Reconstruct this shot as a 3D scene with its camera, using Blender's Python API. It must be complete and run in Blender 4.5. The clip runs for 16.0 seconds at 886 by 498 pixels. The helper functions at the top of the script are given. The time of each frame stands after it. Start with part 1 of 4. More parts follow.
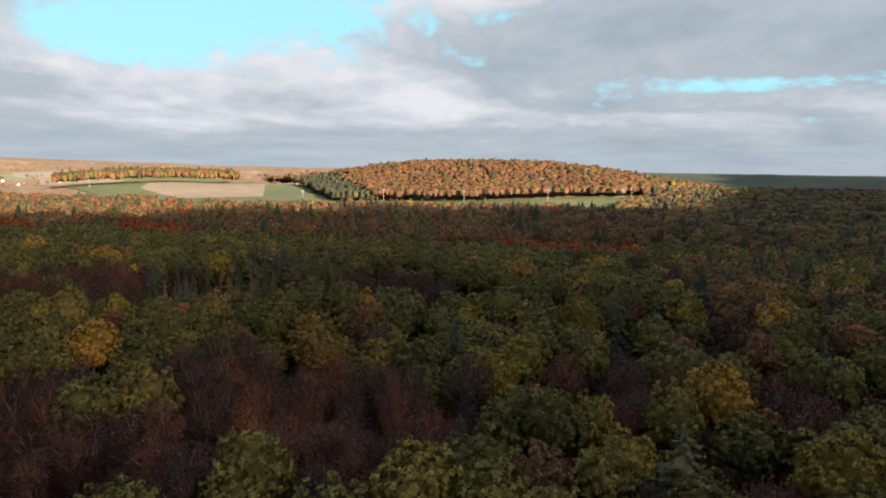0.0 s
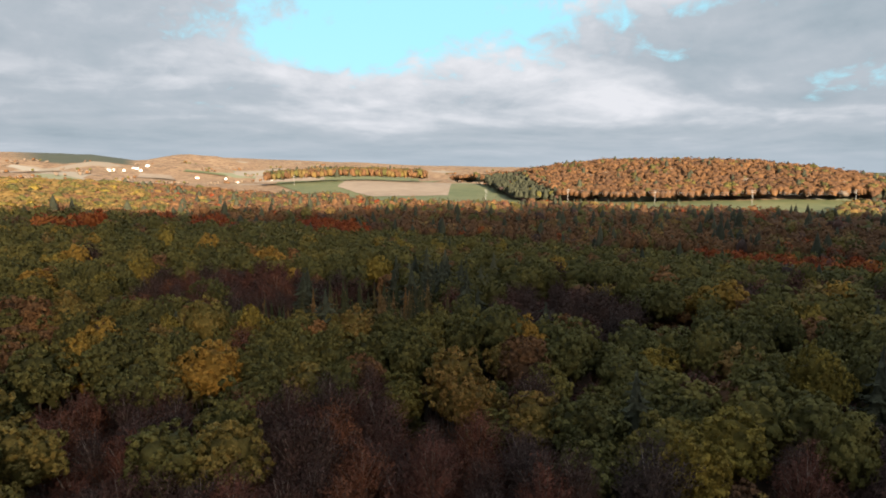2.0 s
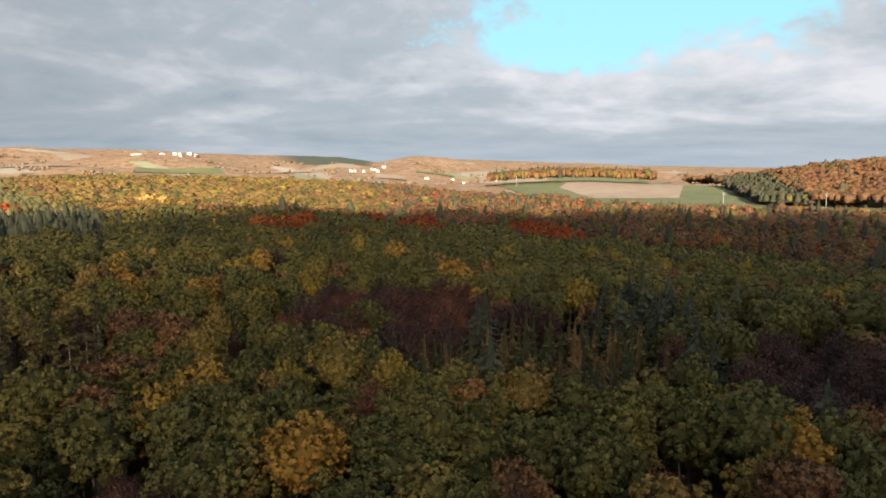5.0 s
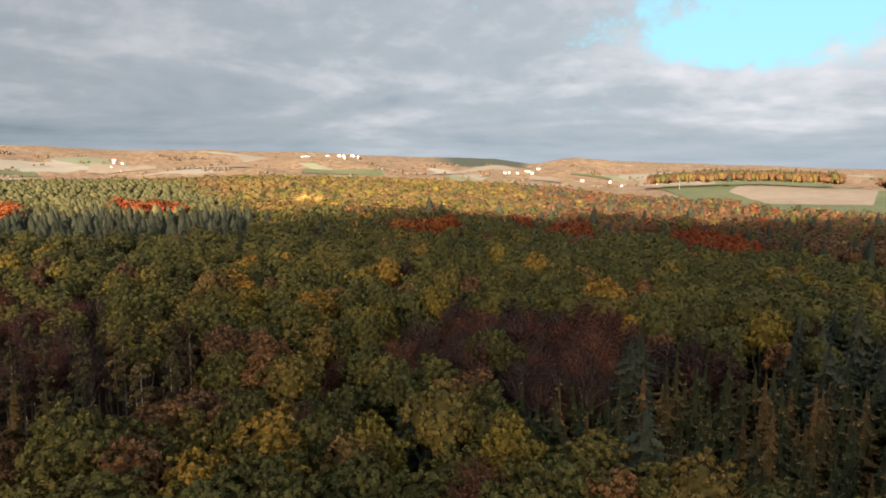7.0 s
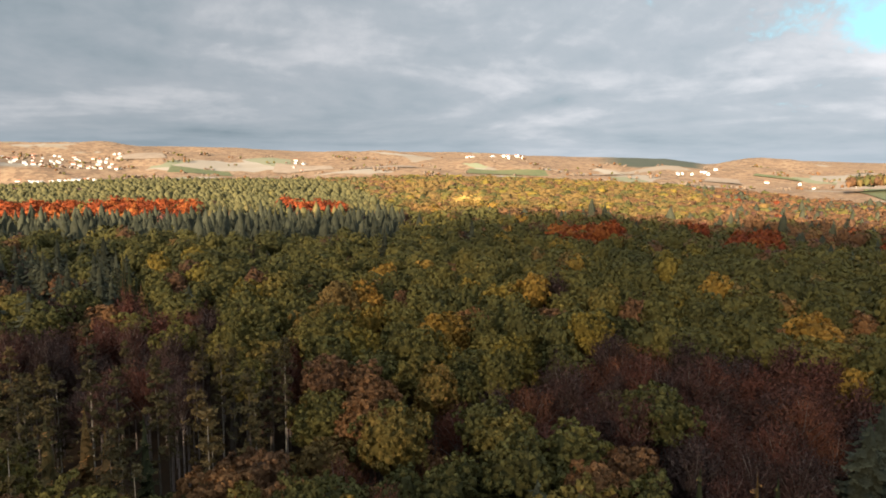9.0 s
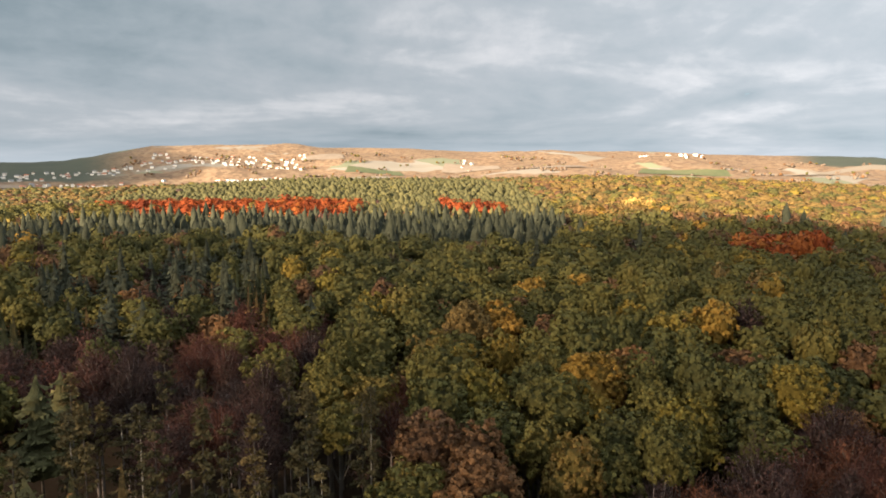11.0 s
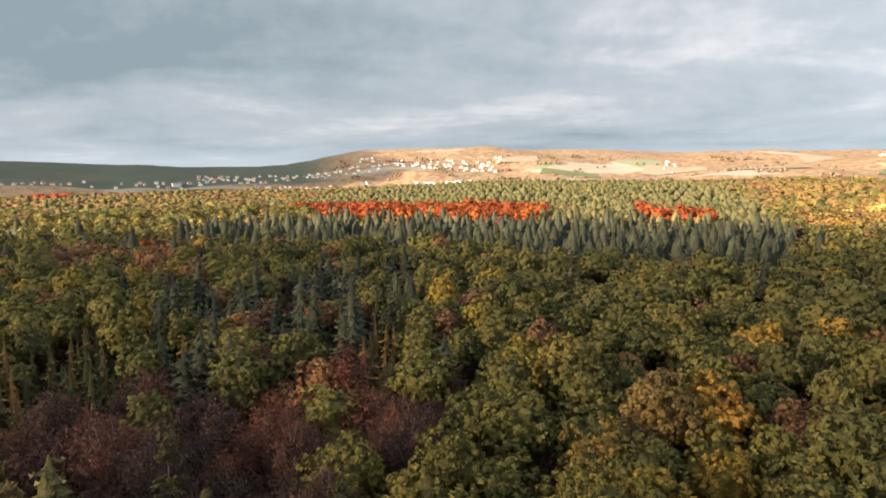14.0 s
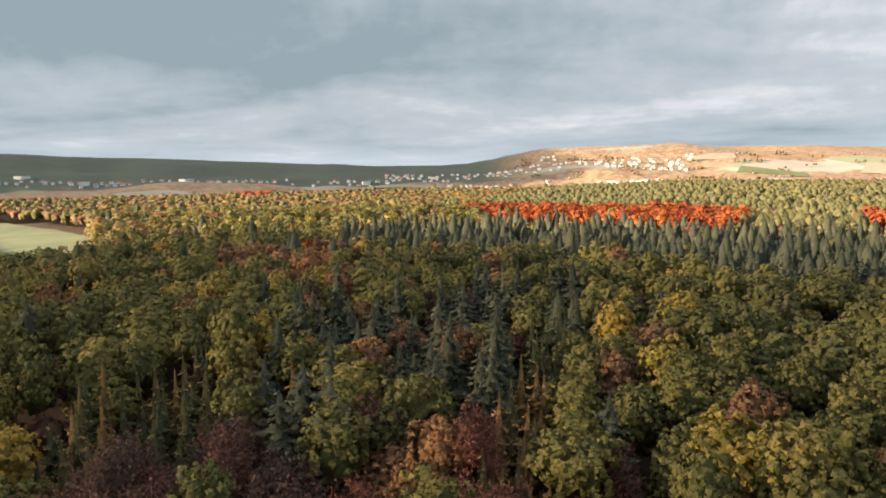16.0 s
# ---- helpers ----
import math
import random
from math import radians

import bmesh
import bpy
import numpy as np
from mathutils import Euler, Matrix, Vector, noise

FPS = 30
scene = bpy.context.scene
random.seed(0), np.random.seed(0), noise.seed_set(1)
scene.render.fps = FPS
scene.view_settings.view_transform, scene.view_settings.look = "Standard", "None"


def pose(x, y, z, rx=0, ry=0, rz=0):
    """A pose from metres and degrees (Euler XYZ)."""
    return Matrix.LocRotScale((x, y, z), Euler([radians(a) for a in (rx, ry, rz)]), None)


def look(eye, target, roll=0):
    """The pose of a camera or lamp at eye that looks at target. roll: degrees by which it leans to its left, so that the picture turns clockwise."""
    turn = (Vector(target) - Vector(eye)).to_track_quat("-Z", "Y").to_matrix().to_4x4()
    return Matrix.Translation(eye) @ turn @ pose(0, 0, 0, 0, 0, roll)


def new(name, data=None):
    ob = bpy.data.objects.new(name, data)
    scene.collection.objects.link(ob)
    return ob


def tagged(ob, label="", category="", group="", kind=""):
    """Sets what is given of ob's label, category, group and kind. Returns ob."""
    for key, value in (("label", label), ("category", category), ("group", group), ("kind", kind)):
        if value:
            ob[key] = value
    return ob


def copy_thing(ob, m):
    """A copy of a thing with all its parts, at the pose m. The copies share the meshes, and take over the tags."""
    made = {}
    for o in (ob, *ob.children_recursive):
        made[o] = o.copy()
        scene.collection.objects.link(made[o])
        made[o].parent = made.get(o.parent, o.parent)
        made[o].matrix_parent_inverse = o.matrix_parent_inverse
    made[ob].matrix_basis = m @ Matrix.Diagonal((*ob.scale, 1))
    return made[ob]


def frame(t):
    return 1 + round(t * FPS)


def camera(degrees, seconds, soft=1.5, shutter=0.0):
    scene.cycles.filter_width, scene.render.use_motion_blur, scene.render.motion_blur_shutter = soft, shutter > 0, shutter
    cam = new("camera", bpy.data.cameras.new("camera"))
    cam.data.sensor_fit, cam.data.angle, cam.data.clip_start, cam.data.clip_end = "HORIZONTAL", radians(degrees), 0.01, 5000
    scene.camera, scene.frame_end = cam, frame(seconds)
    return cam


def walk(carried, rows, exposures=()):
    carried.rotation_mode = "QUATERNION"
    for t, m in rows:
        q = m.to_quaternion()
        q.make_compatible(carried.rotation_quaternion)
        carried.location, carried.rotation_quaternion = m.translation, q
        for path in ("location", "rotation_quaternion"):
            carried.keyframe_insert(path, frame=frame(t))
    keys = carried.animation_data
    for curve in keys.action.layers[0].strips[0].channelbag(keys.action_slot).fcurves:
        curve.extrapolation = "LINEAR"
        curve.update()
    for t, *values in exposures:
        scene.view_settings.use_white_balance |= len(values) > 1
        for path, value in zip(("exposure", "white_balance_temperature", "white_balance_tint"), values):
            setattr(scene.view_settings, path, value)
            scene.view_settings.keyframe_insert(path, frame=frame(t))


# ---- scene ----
# The camera: a drone about 25 m over the tree tops, flying a long left-hand curve.
cam = camera(66.3, 16.0, soft=1.8)
ROWS = [
    (0, 20.42, 51.26, 49.08, 21.33, -7.07, -0.42),
    (0.5, 18.49, 57.54, 49.02, 25.14, -7.11, -0.39),
    (1, 16.39, 63.77, 48.99, 29.09, -7.13, -0.36),
    (1.5, 14.08, 69.83, 49.00, 32.95, -7.18, -0.36),
    (2, 11.47, 75.69, 48.99, 36.86, -7.23, -0.33),
    (2.5, 8.54, 81.29, 48.89, 40.56, -7.24, -0.24),
    (3, 5.38, 86.76, 48.84, 43.81, -7.26, -0.17),
    (5.5, -14.11, 109.68, 48.50, 58.74, -7.19, -0.15),
    (6, -18.74, 113.33, 48.45, 61.99, -7.15, -0.24),
    (6.5, -23.51, 116.77, 48.41, 65.22, -7.12, -0.21),
    (7, -28.33, 120.06, 48.39, 68.60, -7.10, -0.17),
    (7.5, -33.24, 123.01, 48.40, 71.91, -7.10, -0.17),
    (8, -38.36, 125.57, 48.45, 75.41, -7.11, -0.27),
    (8.5, -43.67, 127.82, 48.46, 78.84, -7.11, -0.24),
    (9, -49.17, 129.86, 48.46, 82.38, -7.12, -0.19),
    (11.5, -79.20, 135.72, 47.88, 99.71, -7.12, 0.00),
    (12, -85.46, 135.83, 47.72, 102.78, -7.08, 0.06),
    (12.5, -91.75, 135.54, 47.57, 105.64, -7.06, 0.10),
    (13, -98.06, 134.92, 47.43, 108.08, -6.99, 0.18),
    (13.5, -104.33, 133.95, 47.32, 110.11, -6.95, 0.29),
    (14, -110.51, 132.65, 47.25, 112.83, -6.92, 0.32),
    (14.5, -116.58, 131.01, 47.23, 115.58, -6.93, 0.35),
    (15, -122.61, 129.05, 47.26, 118.90, -6.92, 0.33),
    (15.5, -128.52, 126.73, 47.33, 123.31, -6.92, 0.38),
    (16, -134.39, 124.25, 47.42, 128.01, -6.94, 0.50),
]
walk(cam, [(t, pose(x, y, z, 90 + pitch, roll, yaw)) for t, x, y, z, yaw, pitch, roll in ROWS],
     exposures=[(0.0, 2.08, 6230, 10), (7.0, 2.08, 6250, 10), (9.0, 2.2, 6300, 10), (11.5, 2.45, 6380, 10), (16.0, 2.63, 6380, 10)])

# ---- light ----
SUN_YAW, SUN_EL = 235.0, 16.0          # degrees, counted from +y towards -x
TO_SUN = Vector((-math.sin(radians(SUN_YAW)) * math.cos(radians(SUN_EL)),
                 math.cos(radians(SUN_YAW)) * math.cos(radians(SUN_EL)), math.sin(radians(SUN_EL))))
sun_data = bpy.data.lights.new("sun", "SUN")
sun_data.energy, sun_data.angle, sun_data.color = 6.2, radians(0.5), (1.0, 0.80, 0.56)
sun = new("sun", sun_data)
sun.matrix_world = look((0, 0, 900), Vector((0, 0, 900)) - TO_SUN)


class Nodes:
    """Short hand for building node trees."""

    def __init__(self, tree):
        self.tree = tree
        tree.nodes.clear()

    def add(self, kind, inputs=None, **props):
        n = self.tree.nodes.new(kind)
        for k, v in props.items():
            setattr(n, k, v)
        for k, v in (inputs or {}).items():
            if isinstance(v, bpy.types.NodeSocket):
                self.tree.links.new(v, n.inputs[k])
            else:
                n.inputs[k].default_value = v
        return n

    def math(self, op, a, b=0.0, c=0.0, clamp=False):
        n = self.add("ShaderNodeMath", {0: a, 1: b, 2: c}, operation=op, use_clamp=clamp)
        return n.outputs[0]

    def smooth(self, v, a, b):
        n = self.add("ShaderNodeMapRange", {"Value": v, "From Min": a, "From Max": b}, interpolation_type="SMOOTHSTEP")
        return n.outputs[0]

    def ramp(self, v, stops, mode="LINEAR"):
        n = self.add("ShaderNodeValToRGB", {0: v})
        n.color_ramp.interpolation = mode
        els = n.color_ramp.elements
        while len(els) < len(stops):
            els.new(0.5)
        for e, (p, c) in zip(els, stops):
            e.position, e.color = p, (*c, 1)
        return n.outputs[0]

    def mix(self, f, a, b, blend="MIX"):
        n = self.add("ShaderNodeMix", {0: f, 6: a, 7: b}, data_type="RGBA", blend_type=blend)
        return n.outputs[2]

    def noise(self, vec, scale, detail=4.0, rough=0.55, dist=0.0):
        n = self.add("ShaderNodeTexNoise", {"Vector": vec, "Scale": scale, "Detail": detail, "Roughness": rough, "Distortion": dist})
        return n.outputs[0]


def rgba(c):
    return (*c, 1.0)


def make_world():
    w = bpy.data.worlds.new("autumn_sky")
    scene.world = w
    w.use_nodes = True
    n = Nodes(w.node_tree)
    gen = n.add("ShaderNodeTexCoord").outputs["Generated"]
    sep = n.add("ShaderNodeSeparateXYZ", {0: gen})
    x, y, z = sep.outputs
    up = n.math("MAXIMUM", z, 0.0)
    az = n.math("MULTIPLY", n.math("ARCTAN2", n.math("MULTIPLY", x, -1.0), y), 180 / math.pi)
    el = n.math("MULTIPLY", n.math("ARCSINE", z), 180 / math.pi)
    low = n.math("MULTIPLY", n.math("LOGARITHM", n.math("ADD", n.math("MAXIMUM", el, 0.0), 2.2), math.e), 2.3)
    sheet = n.add("ShaderNodeCombineXYZ", {0: n.math("MULTIPLY", az, 0.075), 1: low, 2: 3.7}).outputs[0]
    big = n.noise(sheet, 0.62, 4.0, 0.5, 0.9)
    streak = n.noise(sheet, 1.25, 7.0, 0.56, 0.4)
    puffs = n.noise(n.add("ShaderNodeCombineXYZ", {0: n.math("MULTIPLY", az, 0.19), 1: n.math("MULTIPLY", low, 1.3), 2: 1.3}).outputs[0], 2.2, 7.0, 0.58, 0.3)

    def gap(a, e, wa, we):
        da = n.math("POWER", n.math("DIVIDE", n.math("SUBTRACT", az, a), wa), 2.0)
        de = n.math("POWER", n.math("DIVIDE", n.math("SUBTRACT", el, e), we), 2.0)
        return n.math("EXPONENT", n.math("MULTIPLY", n.math("ADD", da, de), -1.0))

    # clear openings, as deep as the noise lets them be
    opening = n.math("ADD", n.math("MULTIPLY", gap(38, 13.0, 21, 6.0), 1.05), n.math("MULTIPLY", gap(-2, 6.2, 13, 1.2), 0.8))
    opening = n.math("ADD", opening, n.math("MULTIPLY", gap(47, 9.0, 7, 1.6), 0.55))
    opening = n.math("ADD", opening, n.math("MULTIPLY", gap(-8, 3.4, 6, 0.5), 0.5))
    cover = n.math("SUBTRACT", n.math("ADD", n.math("MULTIPLY", streak, 0.5), n.math("MULTIPLY", puffs, 0.5)), n.math("MULTIPLY", opening, 0.40))
    clear = n.math("SUBTRACT", 1.0, n.smooth(cover, 0.16, 0.34))
    halo = n.math("ADD", n.math("MULTIPLY", gap(42, 10.0, 26, 7.0), 0.12), n.math("ADD", n.math("MULTIPLY", gap(154, 11.0, 22, 5.0), -0.30), n.math("MULTIPLY", gap(152, 4.8, 16, 1.8), 0.09)))
    bright = n.math("ADD", n.math("ADD", halo, n.math("MULTIPLY", gap(48, 6.0, 17, 5.0), 0.10)), n.math("ADD", n.math("MULTIPLY", gap(5, 4.5, 26, 1.6), 0.10), n.math("MULTIPLY", gap(88, 13.0, 14, 7.0), 0.07)))
    shade = n.math("ADD", n.math("ADD", n.math("MULTIPLY", big, 0.54), n.math("MULTIPLY", streak, 0.32)), n.math("ADD", n.math("MULTIPLY", puffs, 0.14), bright))
    cloud = n.ramp(shade, [(0.34, (0.29, 0.36, 0.40)), (0.46, (0.41, 0.47, 0.51)), (0.57, (0.51, 0.55, 0.585)), (0.72, (0.84, 0.83, 0.84))])
    sky = n.add("ShaderNodeTexSky", sky_type="NISHITA", sun_disc=False, sun_elevation=radians(SUN_EL), sun_rotation=radians(-SUN_YAW), air_density=1.0, dust_density=0.6)
    blue = n.mix(0.8, n.mix(1.0, sky.outputs[0], (0.10, 0.10, 0.10, 1), "MULTIPLY"), (0.42, 0.86, 0.98, 1))
    # an overcast sky is about three times as bright overhead as at its foot
    lift = n.math("ADD", 0.86, n.math("MULTIPLY", n.smooth(up, 0.25, 0.95), 1.55))
    cloud = n.mix(1.0, cloud, n.add("ShaderNodeCombineColor", {0: lift, 1: lift, 2: lift}).outputs[0], "MULTIPLY")
    colour = n.mix(clear, cloud, blue)
    # the cover is heavier towards the west
    heavy = n.math("SUBTRACT", 1.0, n.math("MULTIPLY", n.smooth(az, 55.0, 112.0), 0.24))
    colour = n.mix(1.0, colour, n.add("ShaderNodeCombineColor", {0: heavy, 1: heavy, 2: heavy}).outputs[0], "MULTIPLY")
    haze = n.math("SUBTRACT", 1.0, n.smooth(el, -1.0, 3.0))
    colour = n.mix(n.math("MULTIPLY", haze, 0.5), colour, (0.46, 0.51, 0.56, 1))
    bg = n.add("ShaderNodeBackground", {0: colour, 1: 0.275})
    n.add("ShaderNodeOutputWorld", {0: bg.outputs[0]})


make_world()
scene.view_settings.exposure = 2.1

# ---- materials ----


def material(name):
    m = bpy.data.materials.new(name)
    m.use_nodes = True
    return m, Nodes(m.node_tree)


def leaf_material(name, stops, use_object=True, trans=0.26, patch=0.20, solid=False):
    """Foliage: one hue a tree, drawn from the ramp, varied from spray to spray."""
    m, n = material(name)
    tint = n.add("ShaderNodeAttribute", attribute_name="tint").outputs["Fac"]
    if use_object:
        obj = n.add("ShaderNodeObjectInfo").outputs["Random"]
    else:
        obj = n.add("ShaderNodeAttribute", attribute_name="tree").outputs["Fac"]
    pos = n.add("ShaderNodeNewGeometry").outputs["Position"]
    spot = n.noise(pos, 0.35, 3.0, 0.6)
    region = n.smooth(n.noise(pos, 0.022, 2.0, 0.5), 0.36, 0.64)
    v = n.math("ADD", n.math("ADD", n.math("MULTIPLY", n.math("POWER", obj, 1.7), 0.66 if use_object else 0.40), n.math("MULTIPLY", region, 0.20)), n.math("MULTIPLY", tint, patch))
    v = n.math("ADD", v, n.math("MULTIPLY", n.math("SUBTRACT", spot, 0.5), 0.26), clamp=True)
    col = n.ramp(v, stops)
    grain = n.noise(pos, 3.2, 2.0, 0.6)
    # tint drives brightness too; crown interiors carry a low one as inner shade
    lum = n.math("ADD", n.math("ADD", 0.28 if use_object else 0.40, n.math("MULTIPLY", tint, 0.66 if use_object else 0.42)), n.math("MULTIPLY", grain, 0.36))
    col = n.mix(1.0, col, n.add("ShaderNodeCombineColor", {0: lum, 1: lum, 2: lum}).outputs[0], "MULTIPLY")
    bs = n.add("ShaderNodeBsdfPrincipled", {"Base Color": col, "Roughness": 0.7, "Specular IOR Level": 0.08})
    tr = n.add("ShaderNodeBsdfTranslucent", {"Color": col})
    mx = n.add("ShaderNodeMixShader", {0: trans, 1: bs.outputs[0], 2: tr.outputs[0]})
    if solid:      # the closed inner foliage, in leafy relief
        relief = n.add("ShaderNodeBump", {"Height": n.noise(pos, 1.5 if use_object else 0.7, 3.0, 0.6), "Strength": 0.55, "Distance": 0.6 if use_object else 1.2})
        n.tree.links.new(relief.outputs[0], bs.inputs["Normal"])
        n.add("ShaderNodeOutputMaterial", {0: mx.outputs[0]})
        return m
    n.add("ShaderNodeOutputMaterial", {0: mx.outputs[0]})
    return m


def plain_material(name, a, b, scale=3.0, rough=0.8, bump=0.0):
    """A matt surface that wanders between two colours at two scales."""
    m, n = material(name)
    pos = n.add("ShaderNodeNewGeometry").outputs["Position"]
    f = n.math("ADD", n.math("MULTIPLY", n.noise(pos, scale, 6.0, 0.6), 0.6), n.math("MULTIPLY", n.noise(pos, scale * 0.13, 3.0), 0.4))
    col = n.mix(n.smooth(f, 0.32, 0.68), rgba(a), rgba(b))
    bs = n.add("ShaderNodeBsdfPrincipled", {"Base Color": col, "Roughness": rough, "Specular IOR Level": 0.25})
    if bump:
        bp = n.add("ShaderNodeBump", {"Height": f, "Strength": bump, "Distance": 0.3})
        n.tree.links.new(bp.outputs[0], bs.inputs["Normal"])
    n.add("ShaderNodeOutputMaterial", {0: bs.outputs[0]})
    return m


PALETTE = {
    "oak": [(0.0, (0.066, 0.064, 0.024)), (0.35, (0.106, 0.095, 0.030)), (0.6, (0.148, 0.122, 0.034)), (0.82, (0.190, 0.134, 0.036)), (1.0, (0.225, 0.128, 0.038))],
    "gold": [(0.0, (0.150, 0.122, 0.028)), (0.5, (0.225, 0.155, 0.030)), (1.0, (0.32, 0.165, 0.034))],
    "poplar": [(0.0, (0.36, 0.235, 0.075)), (0.5, (0.42, 0.28, 0.085)), (1.0, (0.45, 0.28, 0.085))],
    "rust": [(0.0, (0.105, 0.058, 0.034)), (0.5, (0.174, 0.089, 0.040)), (1.0, (0.248, 0.120, 0.045))],
    "amber": [(0.0, (0.140, 0.098, 0.036)), (0.5, (0.20, 0.126, 0.042)), (1.0, (0.245, 0.130, 0.044))],
    "red": [(0.0, (0.150, 0.032, 0.014)), (0.45, (0.235, 0.054, 0.016)), (1.0, (0.33, 0.125, 0.030))],
    "bare": [(0.0, (0.056, 0.041, 0.037)), (0.35, (0.083, 0.047, 0.038)), (0.65, (0.150, 0.057, 0.039)), (1.0, (0.225, 0.085, 0.038))],
    "spruce": [(0.0, (0.046, 0.049, 0.031)), (0.5, (0.076, 0.078, 0.048)), (1.0, (0.135, 0.125, 0.070))],
    "young": [(0.0, (0.040, 0.046, 0.020)), (0.4, (0.072, 0.068, 0.027)), (0.6, (0.115, 0.084, 0.031)), (0.8, (0.19, 0.106, 0.038)), (1.0, (0.235, 0.118, 0.042))],
    "pine": [(0.0, (0.086, 0.084, 0.038)), (0.6, (0.145, 0.128, 0.052)), (1.0, (0.215, 0.162, 0.062))],
    "pale": [(0.0, (0.052, 0.043, 0.021)), (0.6, (0.092, 0.071, 0.030)), (1.0, (0.165, 0.102, 0.038))],
    # far-slope oak: leaf browns paled, with distance haze put into the colour
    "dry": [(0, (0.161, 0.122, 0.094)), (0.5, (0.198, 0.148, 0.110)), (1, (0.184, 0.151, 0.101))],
}
CONES = {"young": 0.55}      # how far the hue follows the sprays: the young spruces are hung with brown cones
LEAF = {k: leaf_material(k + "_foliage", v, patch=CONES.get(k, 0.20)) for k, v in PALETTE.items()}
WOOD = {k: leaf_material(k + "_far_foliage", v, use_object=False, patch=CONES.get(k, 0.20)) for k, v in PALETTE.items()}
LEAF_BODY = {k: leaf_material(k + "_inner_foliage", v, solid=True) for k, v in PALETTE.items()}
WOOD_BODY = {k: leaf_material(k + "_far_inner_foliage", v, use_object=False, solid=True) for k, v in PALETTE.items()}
TWIG_BARK = plain_material("grey_beech_bark", (0.13, 0.10, 0.09), (0.26, 0.205, 0.18), 5.0, 0.85)
BARK = plain_material("bark", (0.05, 0.040, 0.032), (0.11, 0.088, 0.07), 6.0, 0.9)
PALE_BARK = plain_material("pale_bark", (0.16, 0.135, 0.105), (0.30, 0.26, 0.21), 5.0, 0.85)
GRASS = plain_material("meadow_grass", (0.050, 0.064, 0.026), (0.092, 0.092, 0.040), 0.05, 0.9)
STUBBLE = plain_material("stubble_field", (0.138, 0.104, 0.075), (0.193, 0.151, 0.113), 0.04, 0.95)
WALL = plain_material("render_wall", (0.40, 0.39, 0.37), (0.56, 0.55, 0.53), 0.4, 0.85)
ROOF = plain_material("roof_tiles", (0.16, 0.075, 0.05), (0.30, 0.13, 0.085), 0.6, 0.8)
SLATE = plain_material("grey_roof", (0.10, 0.10, 0.11), (0.2, 0.2, 0.2), 0.6, 0.7)
METAL = plain_material("galvanised_mast", (0.16, 0.155, 0.15), (0.25, 0.245, 0.235), 0.8, 0.5)

# ---- ground ----
MID = (-60.0, 110.0)


def sm(v):
    v = np.clip(v, 0, 1)
    return v * v * (3 - 2 * v)


def wave(x, y, size, seed=0.0):
    """Cheap smooth relief between -1 and 1."""
    u, v = x / size, y / size
    return (np.sin(u * 2.1 + 1.7 * np.sin(v * 1.3 + seed) + seed) + np.sin(v * 2.6 + 1.4 * np.sin(u * 1.7 + 2 * seed)) + np.sin((u + v) * 1.5 + 3 * seed)) / 3


SKY_YAW = [-60, -15, 0, 20, 38, 49, 57, 61, 64, 72, 82, 94, 104, 114, 119, 122, 125, 133, 141, 150, 162, 200]
SKY_EL = [-.75, -.75, -.7, -.6, -.3, .15, .38, .05, .45, .65, .98, 1.02, 1.30, 1.45, 1.3, .75, .05, .05, .40, .75, 1.1, 1.1]


def ground_z(x, y):
    x, y = np.asarray(x, float), np.asarray(y, float)
    s = np.hypot(x + 220, y - 60)
    a = np.degrees(np.arctan2(-(x + 220), y - 60))
    a = np.where(a < -120, a + 360, a)
    b = sm((a - 30) / 45)
    z = -(1 - b) * 24 * sm((y - 180) / 350) - b * (40 - 20 * sm((a - 88) / 22)) * sm((s - 240) / 600)
    # the broad wooded rise to the west
    z = z + np.interp(a, [46, 57, 70, 82, 92, 107, 120], [0, 21, 40, 42, 34, 15, 0]) * sm((s - 300) / 700)
    # the wooded hill beyond the fields
    u, v = (x + 480) * 0.995 - (y - 1560) * 0.1, (x + 480) * 0.1 + (y - 1560) * 0.995
    z = z + 60 * np.exp(-(np.abs(u) / 420) ** 3 - (v / 190) ** 2)
    z = z + 26 * np.exp(-((x + 1290) / 330) ** 2 - ((y - 1390) / 330) ** 2)
    # far ranges
    r = np.hypot(x - MID[0], y - MID[1])
    yaw = np.degrees(np.arctan2(-(x - MID[0]), y - MID[1]))
    yaw = np.where(yaw < -90, yaw + 360, yaw)
    top = 49 + 3700 * np.tan(np.radians(np.interp(yaw, SKY_YAW, SKY_EL)))
    rise = sm((r - 1900) / 1800)
    far = z + (top + 3.0 * wave(x, y, 160, 1.0) - z) * rise
    fold = sm((r - 1950) / 300) * (1 - sm((r - 3350) / 350))
    return far + (20.0 * wave(x, y, 260, 0.4) + 8.0 * wave(x, y, 110, 1.9)) * fold + 0.6 * wave(x, y, 37)


